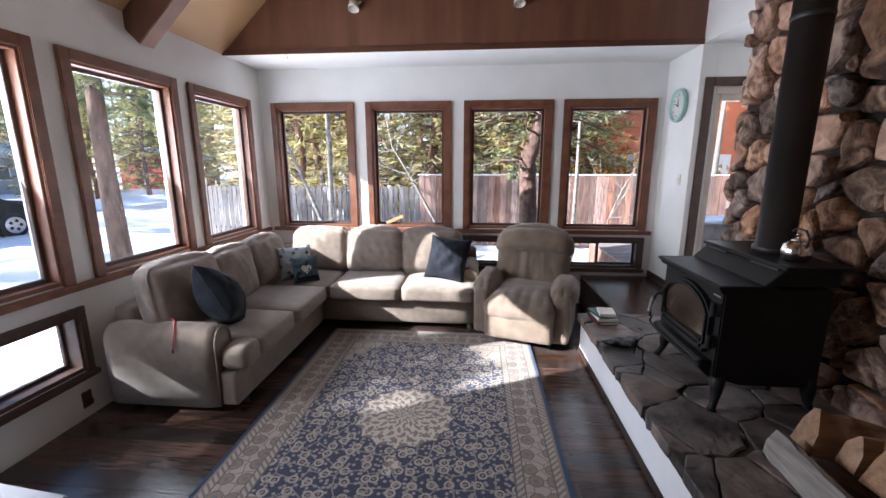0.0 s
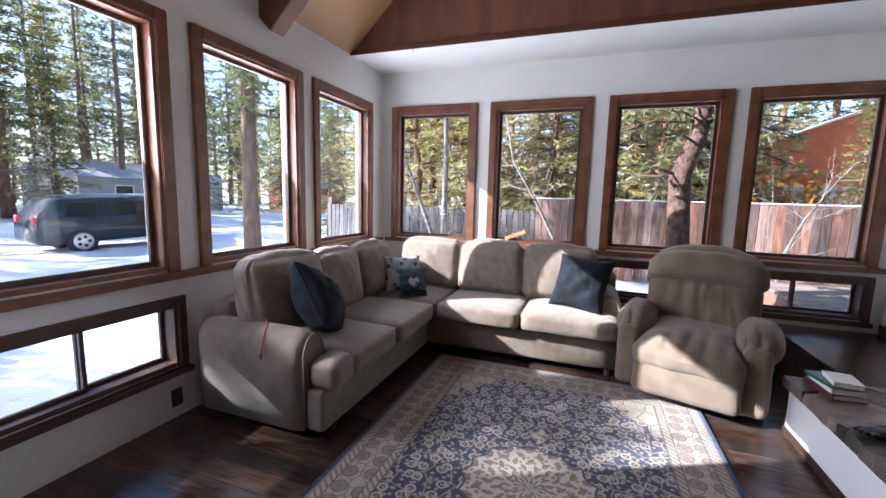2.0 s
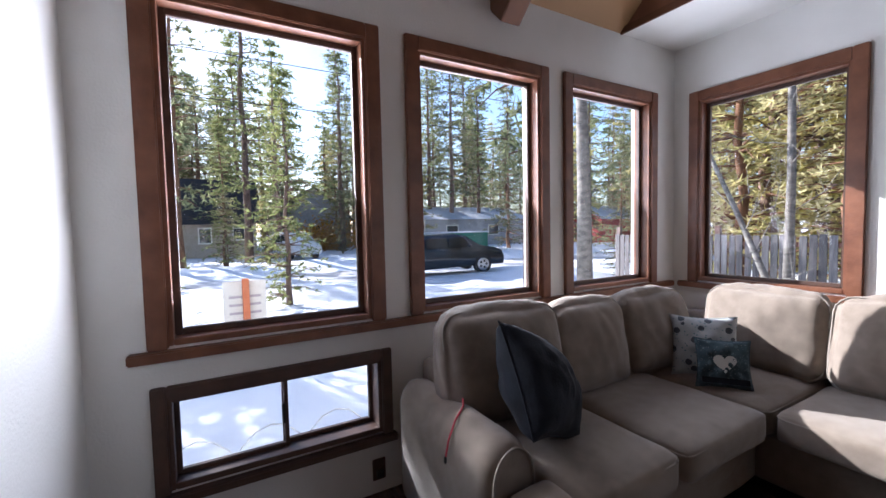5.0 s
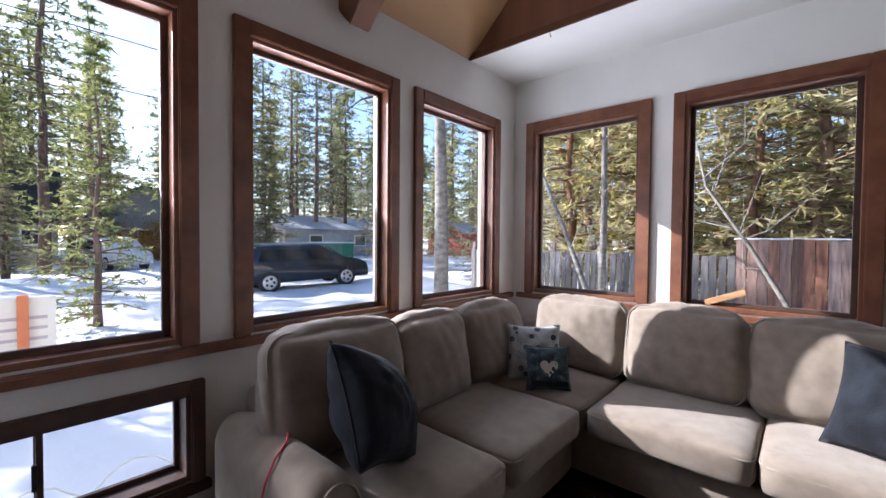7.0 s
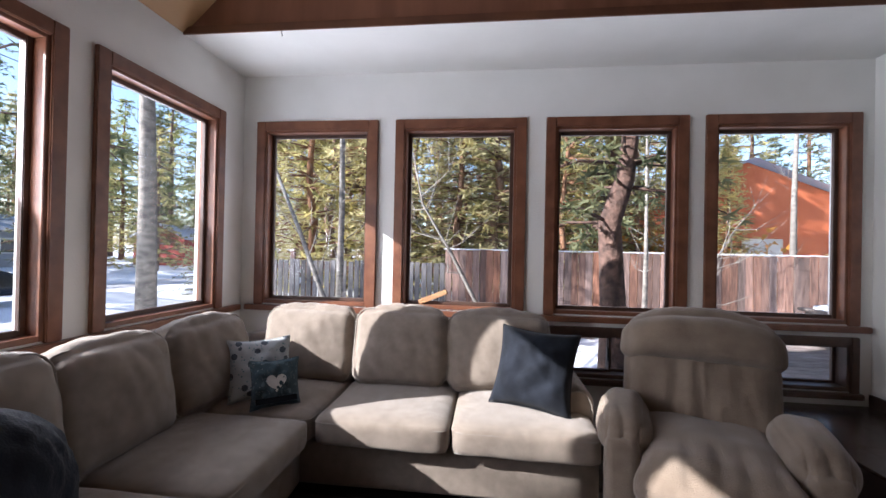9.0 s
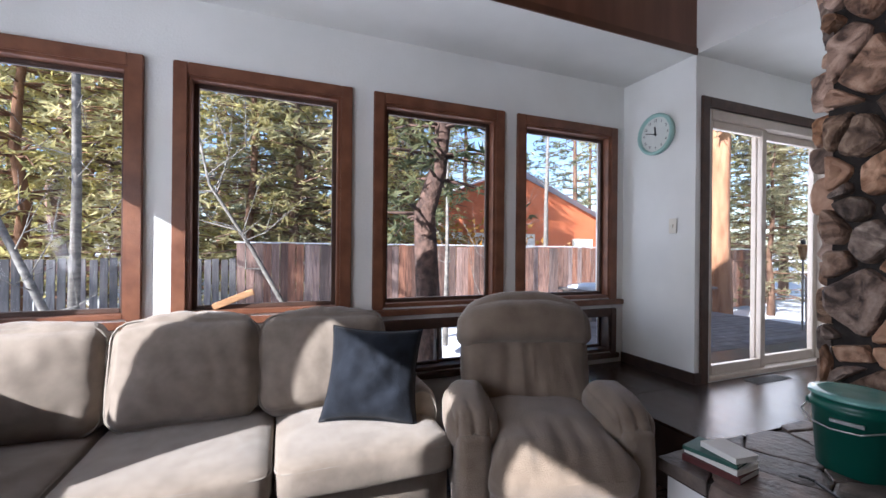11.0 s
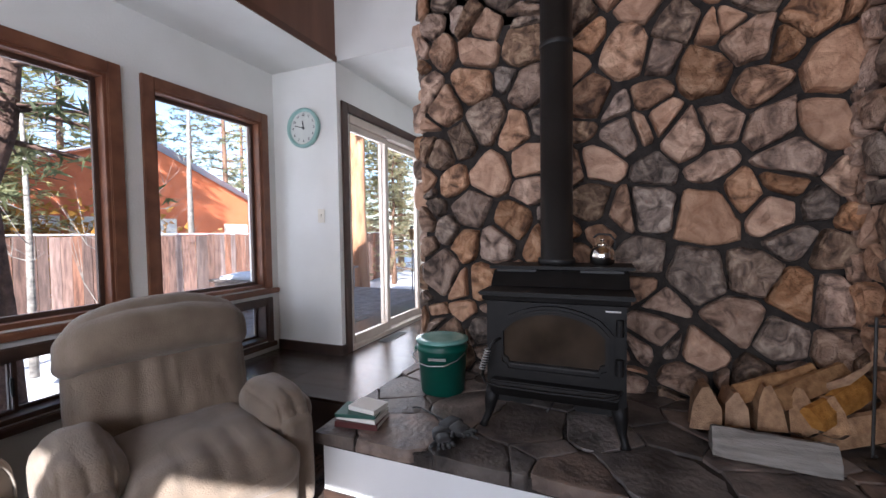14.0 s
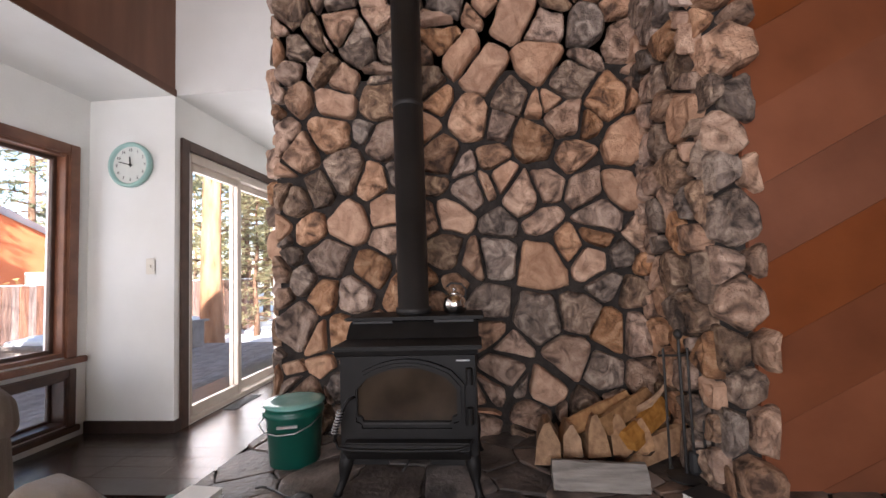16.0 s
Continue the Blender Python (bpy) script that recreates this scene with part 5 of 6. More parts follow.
    nt.links.new(tc.outputs["Object"], n2.inputs["Vector"])
    bp = nt.nodes.new("ShaderNodeBump")
    bp.inputs["Strength"].default_value, bp.inputs["Distance"].default_value = 0.5, 0.004
    nt.links.new(n2.outputs["Fac"], bp.inputs["Height"])
    nt.links.new(bp.outputs[0], bs.inputs["Normal"])
    return m


rug = thing("area_rug", "navy and cream Persian rug with a central medallion", "rug", pose(-0.345, 2.46, 0))
part("weave", boxm(-0.985, 0.985, -1.44, 1.44, 0.001, 0.011, 0.003), rug_material(), rug)
FRINGE = mat("rug_binding", (0.02, 0.05, 0.11), (0.03, 0.07, 0.14), 30, 0.9, 0.3, 200)
for a, b, c, d in ((-0.992, -0.981, -1.44, 1.44), (0.981, 0.992, -1.44, 1.44)):
    part("binding", boxm(a, b, c, d, 0.0, 0.014, 0.003), FRINGE, rug, "blue edge binding")

# ---- outdoors ----
GZ = -0.5
rng = random.Random(11)


def rise(x):
    """How far the ground has climbed from the house towards the street."""
    k = max(0.0, min(1.0, (-4.0 - x) / 5.0))
    return 0.08 * k * k * (3 - 2 * k)


WZ = GZ + 0.08


def warp(k, n):
    s = 2 * k / n - 1
    return 42 * s + 700 * (abs(s) ** 7) * (1 if s > 0 else -1)


bm = bmesh.new()
N = 170
rows = []
for j in range(N + 1):
    row = []
    for i in range(N + 1):
        x, y = warp(i, N), warp(j, N)
        h = 0.0
        d = max(-2.8 - x, x - 7, -3.4 - y, y - 9.5)
        if d > 0:
            f = min(1, d / 2.0)
            h = f * (0.16 * noise.noise(Vector((x * 0.35, y * 0.35, 0))) + 0.12 * noise.noise(Vector((x * 0.9, y * 0.9, 4))))
            road = math.exp(-((x + 17.5) / 2.6) ** 4)
            h = h * (1 - road) - 0.12 * road + 0.3 * math.exp(-((x + 12.4) / 0.8) ** 2) * (0.5 + 0.5 * noise.noise(Vector((y * 0.5, 1, 2)))) * (1 if y > 10.5 or y < 6 else 0)
            h += 0.35 * math.exp(-((x + 22) / 1.1) ** 2) * (0.6 + 0.5 * noise.noise(Vector((y * 0.4, 7, 2))))
        row.append(bm.verts.new((x, y, GZ + h + rise(x) - (0.3 if d <= 0 else 0))))
    rows.append(row)
for j in range(N):
    for i in range(N):
        bm.faces.new((rows[j][i], rows[j][i + 1], rows[j + 1][i + 1], rows[j + 1][i]))
structure("ground", bm, SNOW, "snow-covered uneven ground", True)
bm = bmesh.new()
prev = None
for k in range(41):
    y = -60 + 3.2 * k
    cur = [bm.verts.new((x + 0.3 * noise.noise(Vector((y * 0.2, x, 0))), y, WZ - 0.1)) for x in (-19.6, -17.5, -15.3)]
    if prev:
        for a in range(2):
            bm.faces.new((prev[a], prev[a + 1], cur[a + 1], cur[a]))
    prev = cur
structure("road", bm, DIRTROAD, "icy half-cleared street")


def conifer(seed, height, start, spread, per=6, tufts=6, size=0.3, droop=0.25, radius=0.16, pieces=5, whorl=0.55, path=None):
    """Meshes of a conifer: a tapered trunk with limbs, and a crown of many needle sprays."""
    r = random.Random(seed)
    tb, cb = bmesh.new(), bmesh.new()
    bend = [(0.12 * r.uniform(-1, 1), 0.12 * r.uniform(-1, 1)) for _ in range(9)]
    pts = [Vector((bend[k][0] * (k > 0), bend[k][1] * (k > 0), height * k / 8)) for k in range(9)]
    if path:
        pts = [Vector(p) for p in path]
    tube(tb, pts, [radius * (1.15 if k == 0 else 1 - 0.93 * k / 8) for k in range(9)], 9)
    z = start
    verts, faces = [], []
    while z < height * 0.985:
        f = (z - start) / (height - start)
        ln = spread * (1 - f) ** 0.75 * (0.55 + 0.45 * min(1, f * 5 + 0.3)) + 0.25
        for b in range(per):
            a = r.uniform(0, 2 * math.pi)
            if r.random() < 0.12:
                continue
            l2 = ln * r.uniform(0.55, 1.15)
            kk = max(0, min(7, sum(1 for p in pts if p.z <= z) - 1))
            base = pts[kk].lerp(pts[kk + 1], (z - pts[kk].z) / (pts[kk + 1].z - pts[kk].z))
            d = Vector((math.cos(a), math.sin(a), r.uniform(-droop, 0.12)))
            tip = base + d * l2 + Vector((0, 0, -droop * 0.4 * l2 + 0.12 * l2))
            mid = base.lerp(tip, 0.5) + Vector((0, 0, 0.08 * l2))
            rr = 0.012 + 0.012 * l2
            tube(tb, [base, mid, tip], [rr, rr * 0.6, rr * 0.2], 4)
            for t in range(tufts):
                s = r.uniform(0.25, 1.05)
                c = base.lerp(mid, s * 2) if s < 0.5 else mid.lerp(tip, s * 2 - 1)
                c = c + Vector((r.uniform(-1, 1), r.uniform(-1, 1), r.uniform(-0.6, 0.4))) * size * 0.8
                for _ in range(pieces):
                    e = (Vector((r.gauss(0, 1), r.gauss(0, 1), r.gauss(0, 0.6))).normalized() + d * 0.5).normalized() * size * r.uniform(0.6, 1.3)
                    w = e.cross(Vector((r.gauss(0, 1), r.gauss(0, 1), r.gauss(0, 1)))).normalized() * size * 0.13
                    n0 = len(verts)
                    verts += [c - w, c + w, c + e]
                    faces.append((n0, n0 + 1, n0 + 2))
        z += whorl * r.uniform(0.7, 1.3)
    cb.free()
    me = bpy.data.meshes.new("crown")
    me.from_pydata(verts, [], faces)
    return finish("trunk", tb, BARK, True), me


def tree(name, label, meshes, m, leaf, group="conifers", bark=None):
    t = thing(name, label, "tree", m, group)
    a = new("trunk", meshes[0])
    a.parent = t
    b = new("crown", meshes[1])
    b.parent = t
    for ob, mm in ((a, bark or BARK), (b, leaf)):
        if not ob.data.materials:
            ob.data.materials.append(mm)
        ob.material_slots[0].link = "OBJECT"
        ob.material_slots[0].material = mm
    return t


tall = [conifer(k, 17 + 3 * k, 3.6 + k, 2.4, 6, 7, 0.33, 0.3, 0.24, 5, 0.66) for k in range(3)]
bushy = [conifer(20 + k, 9 + 2 * k, 0.8, 2.0, 7, 7, 0.24, 0.3, 0.14, 5, 0.45) for k in range(3)]
near_spruce = conifer(50, 9.6, 2.25, 1.0, 5, 8, 0.15, 0.35, 0.165, 6, 0.34, [(0, 0, 0), (-0.01, 0, 1.2), (-0.07, 0, 2.25), (0.09, 0, 2.75), (0.16, 0, 3.4), (0.2, 0, 4.8), (0.22, 0, 6.2), (0.24, 0, 7.8), (0.25, 0, 9.6)])


def shades_garden(x, y):
    """Whether a tall tree here would stand between the sun and the north garden."""
    return x > -38 and x < -3 and 6 < y + 0.5 * (-2 - x) < 27


def open_view(x, y):
    """Whether a spot lies in the clearing along the side street to the northwest."""
    return -36 < x < -8 and abs((y - 3.0) - 0.62 * (-2.5 - x)) < 2.6 + 0.05 * (-x)


def blocked(x, y):
    if open_view(x, y) and rng.random() < 0.85:
        return True
    if -9 < x < 12 and y < 17:
        return True
    if -3.5 < x < 8 and -4 < y < 10.5:
        return True
    if x < -3 and abs(y - (0.5 * (x + 2.52) + 3.0)) < 3.2 and x > -34:
        return True
    if -21 < x < -12 and y > -30:
        return True
    if x < -12 and y < 0.32 * -x + 3 and y > -0.1 * -x and x > -40:
        return rng.random() < 0.8
    if 5 < x < 20 and 16 < y < 32:
        return True
    return False


placed = []
tries = 0
while len(placed) < 120 and tries < 4000:
    tries += 1
    ang = rng.uniform(math.radians(-25), math.radians(205))
    d = 9 + 52 * rng.random() ** 0.8
    x, y = -1 + d * math.cos(ang), 3 + d * math.sin(ang)
    if blocked(x, y) or any((x - a) ** 2 + (y - b) ** 2 < (2.2 + 0.03 * d) ** 2 for a, b in placed):
        continue
    placed.append((x, y))
    if -13 < x < -6 and 6 < y < 10:
        continue
    s = rng.uniform(0.4, 0.65) if shades_garden(x, y) else rng.uniform(0.8, 1.25)
    m = pose(x, y, GZ - 0.1, 0, 0, rng.uniform(0, 360)) @ Matrix.Diagonal((s, s, s, 1))
    # three in ten trees take the needle copy with sunlight in its colour
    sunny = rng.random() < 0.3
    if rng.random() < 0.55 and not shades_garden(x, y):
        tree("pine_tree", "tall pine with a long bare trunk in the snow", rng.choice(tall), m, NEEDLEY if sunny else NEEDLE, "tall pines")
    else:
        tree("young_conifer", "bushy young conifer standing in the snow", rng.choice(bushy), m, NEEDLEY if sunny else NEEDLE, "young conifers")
# trees close to the house
tree("spruce_tree", "spruce with a thick bare lower trunk beside the fence", near_spruce, pose(0.96, 6.6, GZ), NEEDLE, "garden trees", mat("spruce_bark", (0.045, 0.027, 0.021), (0.15, 0.088, 0.066), 12, 0.9, 0.9, 24, detail=10))
tree("pine_tree", "orange-barked ponderosa pine beyond the deck", tall[1], pose(8.3, 8.2, GZ, 0, 0, 100), NEEDLEY, "tall pines", mat("ponderosa_bark", (0.22, 0.1, 0.05), (0.45, 0.24, 0.13), 6, 0.9, 0.8, 14, stretch=(1, 1, 0.3), detail=8))
tree("pine_tree", "pine trunk in the snow before the street", tall[0], pose(-7.3, 7.7, GZ, 0, 0, 10) @ Matrix.Diagonal((0.75, 0.75, 1, 1)), NEEDLE, "tall pines")
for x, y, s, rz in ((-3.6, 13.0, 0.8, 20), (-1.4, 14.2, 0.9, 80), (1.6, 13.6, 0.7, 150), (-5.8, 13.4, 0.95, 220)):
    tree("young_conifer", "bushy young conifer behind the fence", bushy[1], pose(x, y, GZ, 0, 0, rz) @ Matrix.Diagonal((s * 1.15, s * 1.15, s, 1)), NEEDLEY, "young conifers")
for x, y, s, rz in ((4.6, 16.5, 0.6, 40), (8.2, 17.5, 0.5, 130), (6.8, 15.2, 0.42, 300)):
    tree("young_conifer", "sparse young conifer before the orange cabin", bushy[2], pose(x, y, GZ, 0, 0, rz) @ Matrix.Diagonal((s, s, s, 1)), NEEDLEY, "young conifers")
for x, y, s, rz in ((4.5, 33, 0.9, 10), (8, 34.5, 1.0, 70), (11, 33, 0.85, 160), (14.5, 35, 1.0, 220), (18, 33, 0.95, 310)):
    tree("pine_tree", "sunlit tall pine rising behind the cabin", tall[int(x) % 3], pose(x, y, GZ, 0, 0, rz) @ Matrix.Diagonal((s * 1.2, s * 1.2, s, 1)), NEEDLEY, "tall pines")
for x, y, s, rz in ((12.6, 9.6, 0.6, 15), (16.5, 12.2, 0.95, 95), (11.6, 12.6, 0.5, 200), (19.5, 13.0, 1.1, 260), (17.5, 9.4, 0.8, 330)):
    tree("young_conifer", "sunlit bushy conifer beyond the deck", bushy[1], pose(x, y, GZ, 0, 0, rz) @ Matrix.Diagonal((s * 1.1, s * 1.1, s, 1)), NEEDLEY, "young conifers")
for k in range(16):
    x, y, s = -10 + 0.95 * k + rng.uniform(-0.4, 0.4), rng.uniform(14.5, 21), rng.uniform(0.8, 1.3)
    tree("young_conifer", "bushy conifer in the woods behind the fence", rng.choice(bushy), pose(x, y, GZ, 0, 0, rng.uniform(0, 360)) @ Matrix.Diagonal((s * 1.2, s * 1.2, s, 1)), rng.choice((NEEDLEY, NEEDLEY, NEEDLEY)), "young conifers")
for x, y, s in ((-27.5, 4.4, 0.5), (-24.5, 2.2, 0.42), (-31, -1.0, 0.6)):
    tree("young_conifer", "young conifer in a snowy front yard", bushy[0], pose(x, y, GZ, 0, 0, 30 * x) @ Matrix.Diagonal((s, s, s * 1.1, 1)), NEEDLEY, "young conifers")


for k, (x, y, w) in enumerate(((-25, 0.1, 1.0), (-27, 3.4, 1.0), (-31, -4.6, 1.1), (-34, 6.0, 1.0), (-33, 13.5, 1.0))):
    tree("pine_tree", "tall pine at the edge of the street", tall[k % 3], pose(x, y, GZ, 0, 0, 77 * k) @ Matrix.Diagonal((w, w, 1, 1)), NEEDLE, "tall pines")
# added out of view, to cut the sun low in the first west window
for y in (-3.6, -3.0, -2.4):
    tree("young_conifer", "unseen bushy conifer added southwest to shade the west windows", bushy[0], pose(-12, y, GZ, 0, 0, 50 * y) @ Matrix.Diagonal((0.8, 0.8, 0.92, 1)), NEEDLE, "young conifers")
# added mostly out of view: the first shades the middle window, the rest the snow
for x, y, s, sz in ((-11.6, -2.0, 0.6, 0.9), (-12.3, -1.2, 0.75, 0.7), (-11.6, -0.4, 0.7, 0.66), (-13.2, -1.9, 0.7, 0.7)):
    tree("young_conifer", "low bushy conifer added southwest to shade the snow and a window", bushy[0], pose(x, y, GZ, 0, 0, 80 * y) @ Matrix.Diagonal((s, s, sz, 1)), NEEDLE, "young conifers")
for k in range(10):
    y = -11 + 2.0 * k + rng.uniform(-0.7, 0.7)
    tree("pine_tree", "tall pine in the woods behind the far houses", tall[k % 3], pose(-52 - 9 * rng.random(), y, GZ, 0, 0, 61 * k) @ Matrix.Diagonal((1.5, 1.5, rng.uniform(0.95, 1.2), 1)), NEEDLEY if k % 3 == 0 else NEEDLE, "tall pines")
far = 0
tries = 0
spots = []
while far < 85 and tries < 3000:
    tries += 1
    x, y = rng.uniform(-75, -23), rng.uniform(-7, 62)
    if abs(y - (0.5 * (x + 2.52) + 3.0)) < 4.5 or (x + 39) ** 2 + y ** 2 < 60 or (x + 46) ** 2 + (y - 10.5) ** 2 < 40 or (x + 29) ** 2 + (y - 6.3) ** 2 < 16 or (x > -37 and -1 < y < 9 and rng.random() < 0.85):
        continue
    if open_view(x, y) and rng.random() < 0.85 or any((x - a) ** 2 + (y - b) ** 2 < 5 for a, b in spots):
        continue
    spots.append((x, y))
    low = shades_garden(x, y)
    s = rng.uniform(0.4, 0.7) if low else rng.uniform(0.85, 1.15)
    if low or (x > -42 and rng.random() < 0.4):
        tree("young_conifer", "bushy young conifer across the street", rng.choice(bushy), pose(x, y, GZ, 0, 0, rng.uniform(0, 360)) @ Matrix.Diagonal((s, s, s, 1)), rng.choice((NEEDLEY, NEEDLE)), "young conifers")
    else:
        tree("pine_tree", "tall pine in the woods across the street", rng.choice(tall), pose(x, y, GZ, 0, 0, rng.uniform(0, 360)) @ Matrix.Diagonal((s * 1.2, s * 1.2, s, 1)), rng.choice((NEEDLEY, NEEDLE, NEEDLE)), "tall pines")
    far += 1


def bare_tree(label, pts, r0, seed, m=None):
    """A slim leafless tree: a stem along points with thin twigs."""
    r = random.Random(seed)
    t = thing("bare_tree", label, "tree", pose(*pts[0]), "bare trees")
    o = Vector(pts[0])
    loc = [Vector(p) - o for p in pts]
    part("trunk", tubem(loc, [r0 * (1 - 0.75 * k / (len(loc) - 1)) for k in range(len(loc))], 8), PALEBARK, t, "", True)
    bm = bmesh.new()
    for k in range(13):
        s = r.uniform(0.25, 1) * (len(loc) - 1.001)
        i = int(s)
        p = loc[i].lerp(loc[i + 1], s - i)
        d = Vector((r.gauss(0, 1), r.gauss(0, 1), abs(r.gauss(0.5, 0.5)))).normalized()
        ln = r.uniform(0.3, 1.1)
        q = p + d * ln * 0.5
        e = q + (d + Vector((r.gauss(0, 0.3), r.gauss(0, 0.3), 0.4))).normalized() * ln * 0.6
        tube(bm, [p, q, e], [0.008, 0.005, 0.0015], 4)
        for _ in range(2):
            f = q.lerp(e, r.random()) + Vector((r.gauss(0, 0.2), r.gauss(0, 0.2), r.gauss(0.15, 0.2)))
            tube(bm, [q, f], [0.005, 0.0015], 4)
    part("twigs", bm, PALEBARK, t)
    return t


bare_tree("pale slim aspen trunk beside the fence", [(-2.95, 8.3, GZ), (-2.92, 8.3, 2), (-2.98, 8.35, 5), (-2.9, 8.3, 8)], 0.07, 1)
bare_tree("leaning bare sapling beside the fence", [(-2.5, 7.2, GZ), (-2.7, 7.2, 0.6), (-3.1, 7.2, 1.6), (-3.6, 7.25, 2.7), (-4.0, 7.3, 3.4)], 0.05, 2)
bare_tree("leaning pale bare sapling outside the window", [(-0.15, 7.0, GZ), (-0.5, 7.0, 0.5), (-0.95, 7.0, 1.35), (-1.35, 7.05, 2.0), (-1.5, 7.1, 2.7)], 0.034, 3)
bare_tree("pale birch trunk in the snow", [(-4.7, 6.4, GZ), (-4.72, 6.4, 2), (-4.8, 6.4, 4.5), (-4.75, 6.4, 7)], 0.13, 4)
bare_tree("small bare sapling before the red fence", [(2.9, 9.0, GZ), (2.95, 9.0, 0.5), (3.2, 9.0, 1.2), (3.6, 9.0, 1.9)], 0.03, 5)
bare_tree("slim bare trunk before the red fence", [(2.3, 9.4, GZ), (2.32, 9.4, 1.5), (2.3, 9.4, 4)], 0.06, 6)
bare_tree("pale aspen beyond the fence", [(7.2, 13.0, GZ), (7.2, 13.0, 3), (7.3, 13.0, 7)], 0.1, 7)

# fence
fence = thing("fence", "weathered red-brown board fence at the edge of the snow", "fence", pose(0, 11, GZ))
# the low boards carry the fence colour with shade mixed in
lo = finish("board", boxm(-0.058, 0.058, -0.011, 0.011, 0.06, 1.62, 0.003), FENCESHADED)
hi = finish("board", boxm(-0.074, 0.074, -0.011, 0.011, 0.06, 1.92, 0.003), FENCEW)
post = finish("post", boxm(-0.05, 0.05, 0.02, 0.12, -0.2, 1.82, 0.004), FENCEW)
x = -7.6
while x < -1.5:
    ob = new("board", lo)
    ob.parent = fence
    ob.matrix_local = pose(x, 0, rng.uniform(-0.02, 0.02), 0, rng.uniform(-0.5, 0.5), 0)
    x += 0.142 + rng.uniform(0, 0.006)
while x < 15:
    ob = new("board", hi)
    ob.parent = fence
    ob.matrix_local = pose(x, -0.04 + 0.01 * rng.random(), rng.uniform(-0.02, 0.02), 0, rng.uniform(-0.4, 0.4), 0)
    x += 0.152 + rng.uniform(0, 0.005)
for k in range(10):
    ob = new("post", post)
    ob.parent = fence
    ob.matrix_local = pose(-7.6 + 2.44 * k, 0, 0)
for z in (0.4, 1.4):
    part("rail", boxm(-7.6, 15, 0.012, 0.05, z, z + 0.09), FENCEW, fence)
part("snow_cap", boxm(-1.5, 15, -0.04, 0.06, 1.925, 1.955, 0.01), SNOW, fence, "thin line of snow")


def house(name, label, w, d, h, rise, wall, m, wins=(), roofm=ROOFD, ridge_x=True, panem=None):
    t = thing(name, label, "house", m)
    bm = bmesh.new()
    if ridge_x:
        sec = [(-d / 2, 0), (d / 2, 0), (d / 2, h), (0, h + rise - 0.12), (-d / 2, h)]
        ends = [[bm.verts.new((x, y, z)) for y, z in sec] for x in (-w / 2, w / 2)]
    else:
        sec = [(-w / 2, 0), (w / 2, 0), (w / 2, h), (0, h + rise - 0.12), (-w / 2, h)]
        ends = [[bm.verts.new((x, y, z)) for x, z in sec] for y in (-d / 2, d / 2)]
    bm.faces.new(ends[0])
    bm.faces.new(ends[1][::-1])
    for k in range(5):
        bm.faces.new((ends[0][k], ends[0][(k + 1) % 5], ends[1][(k + 1) % 5], ends[1][k]))
    part("wall", bm, wall, t)
    bm = bmesh.new()
    o = 0.5
    if ridge_x:
        prof = [(-d / 2 - o, h - o * rise * 2 / d), (0, h + rise), (d / 2 + o, h - o * rise * 2 / d)]
        a = [bm.verts.new((-w / 2 - o, y, z)) for y, z in prof]
        b = [bm.verts.new((w / 2 + o, y, z)) for y, z in prof]
    else:
        prof = [(-w / 2 - o, h - o * rise * 2 / w), (0, h + rise), (w / 2 + o, h - o * rise * 2 / w)]
        a = [bm.verts.new((x, -d / 2 - o, z)) for x, z in prof]
        b = [bm.verts.new((x, d / 2 + o, z)) for x, z in prof]
    for k in range(2):
        bm.faces.new((a[k], a[k + 1], b[k + 1], b[k]))
    bmesh.ops.solidify(bm, geom=bm.faces[:], thickness=0.18)
    part("roof", bm, roofm, t)
    for side, u, z, ww, hh in wins:
        if side == "s":
            b0, g0 = (u - ww / 2, u + ww / 2, -d / 2 - 0.05, -d / 2 + 0.02, z, z + hh), (u - ww / 2 + 0.1, u + ww / 2 - 0.1, -d / 2 - 0.06, -d / 2, z + 0.1, z + hh - 0.1)
        else:
            b0, g0 = (w / 2 - 0.02, w / 2 + 0.05, u - ww / 2, u + ww / 2, z, z + hh), (w / 2, w / 2 + 0.06, u - ww / 2 + 0.1, u + ww / 2 - 0.1, z + 0.1, z + hh - 0.1)
        wn_ = part("window", boxm(*b0), OFFWHITE, t)
        part("pane", boxm(*g0), panem or DARKGLASS, wn_)
    return t


house("cabin", "orange-red sided cabin with a snowy roof behind the fence", 14, 9, 3.2, 2.9, ORANGEWALL, pose(10.5, 25, GZ), [("s", -3.6, 1.1, 1.5, 1.6), ("s", -1.9, 1.1, 1.3, 1.6), ("s", 0.6, 1.1, 1.6, 1.6), ("s", 4.6, 1.1, 1.4, 1.4)], SNOW, False, PAPER)
house("house", "tan house with a steep dark roof across the street", 9, 8, 2.8, 3.4, TANWALL, pose(-39, 0.5, WZ), [("e", -2.4, 1.0, 0.9, 1.2), ("e", 0.6, 1.0, 0.9, 1.2), ("e", 2.8, 1.2, 0.9, 1.0)], ROOFD, False)
house("house", "grey gabled house among the far pines", 8, 7, 3.2, 3.0, GREYWALL, pose(-46, 10.5, WZ), [("e", 0, 1.2, 1.2, 1.2)])
house("house", "low grey house with snow on its roof across the street", 7, 12, 2.8, 1.2, GREYWALL, pose(-38, 25, WZ), [("e", -3, 1, 1.4, 1.1), ("e", 2, 1, 1.4, 1.1)], SNOW, False)
house("shed", "dark red shed in the far snow", 5, 6, 2.6, 1.2, mat("barn_red", (0.3, 0.05, 0.04), (0.36, 0.07, 0.05), 3, 0.8), pose(-30, 38, WZ), [], SNOW, False)


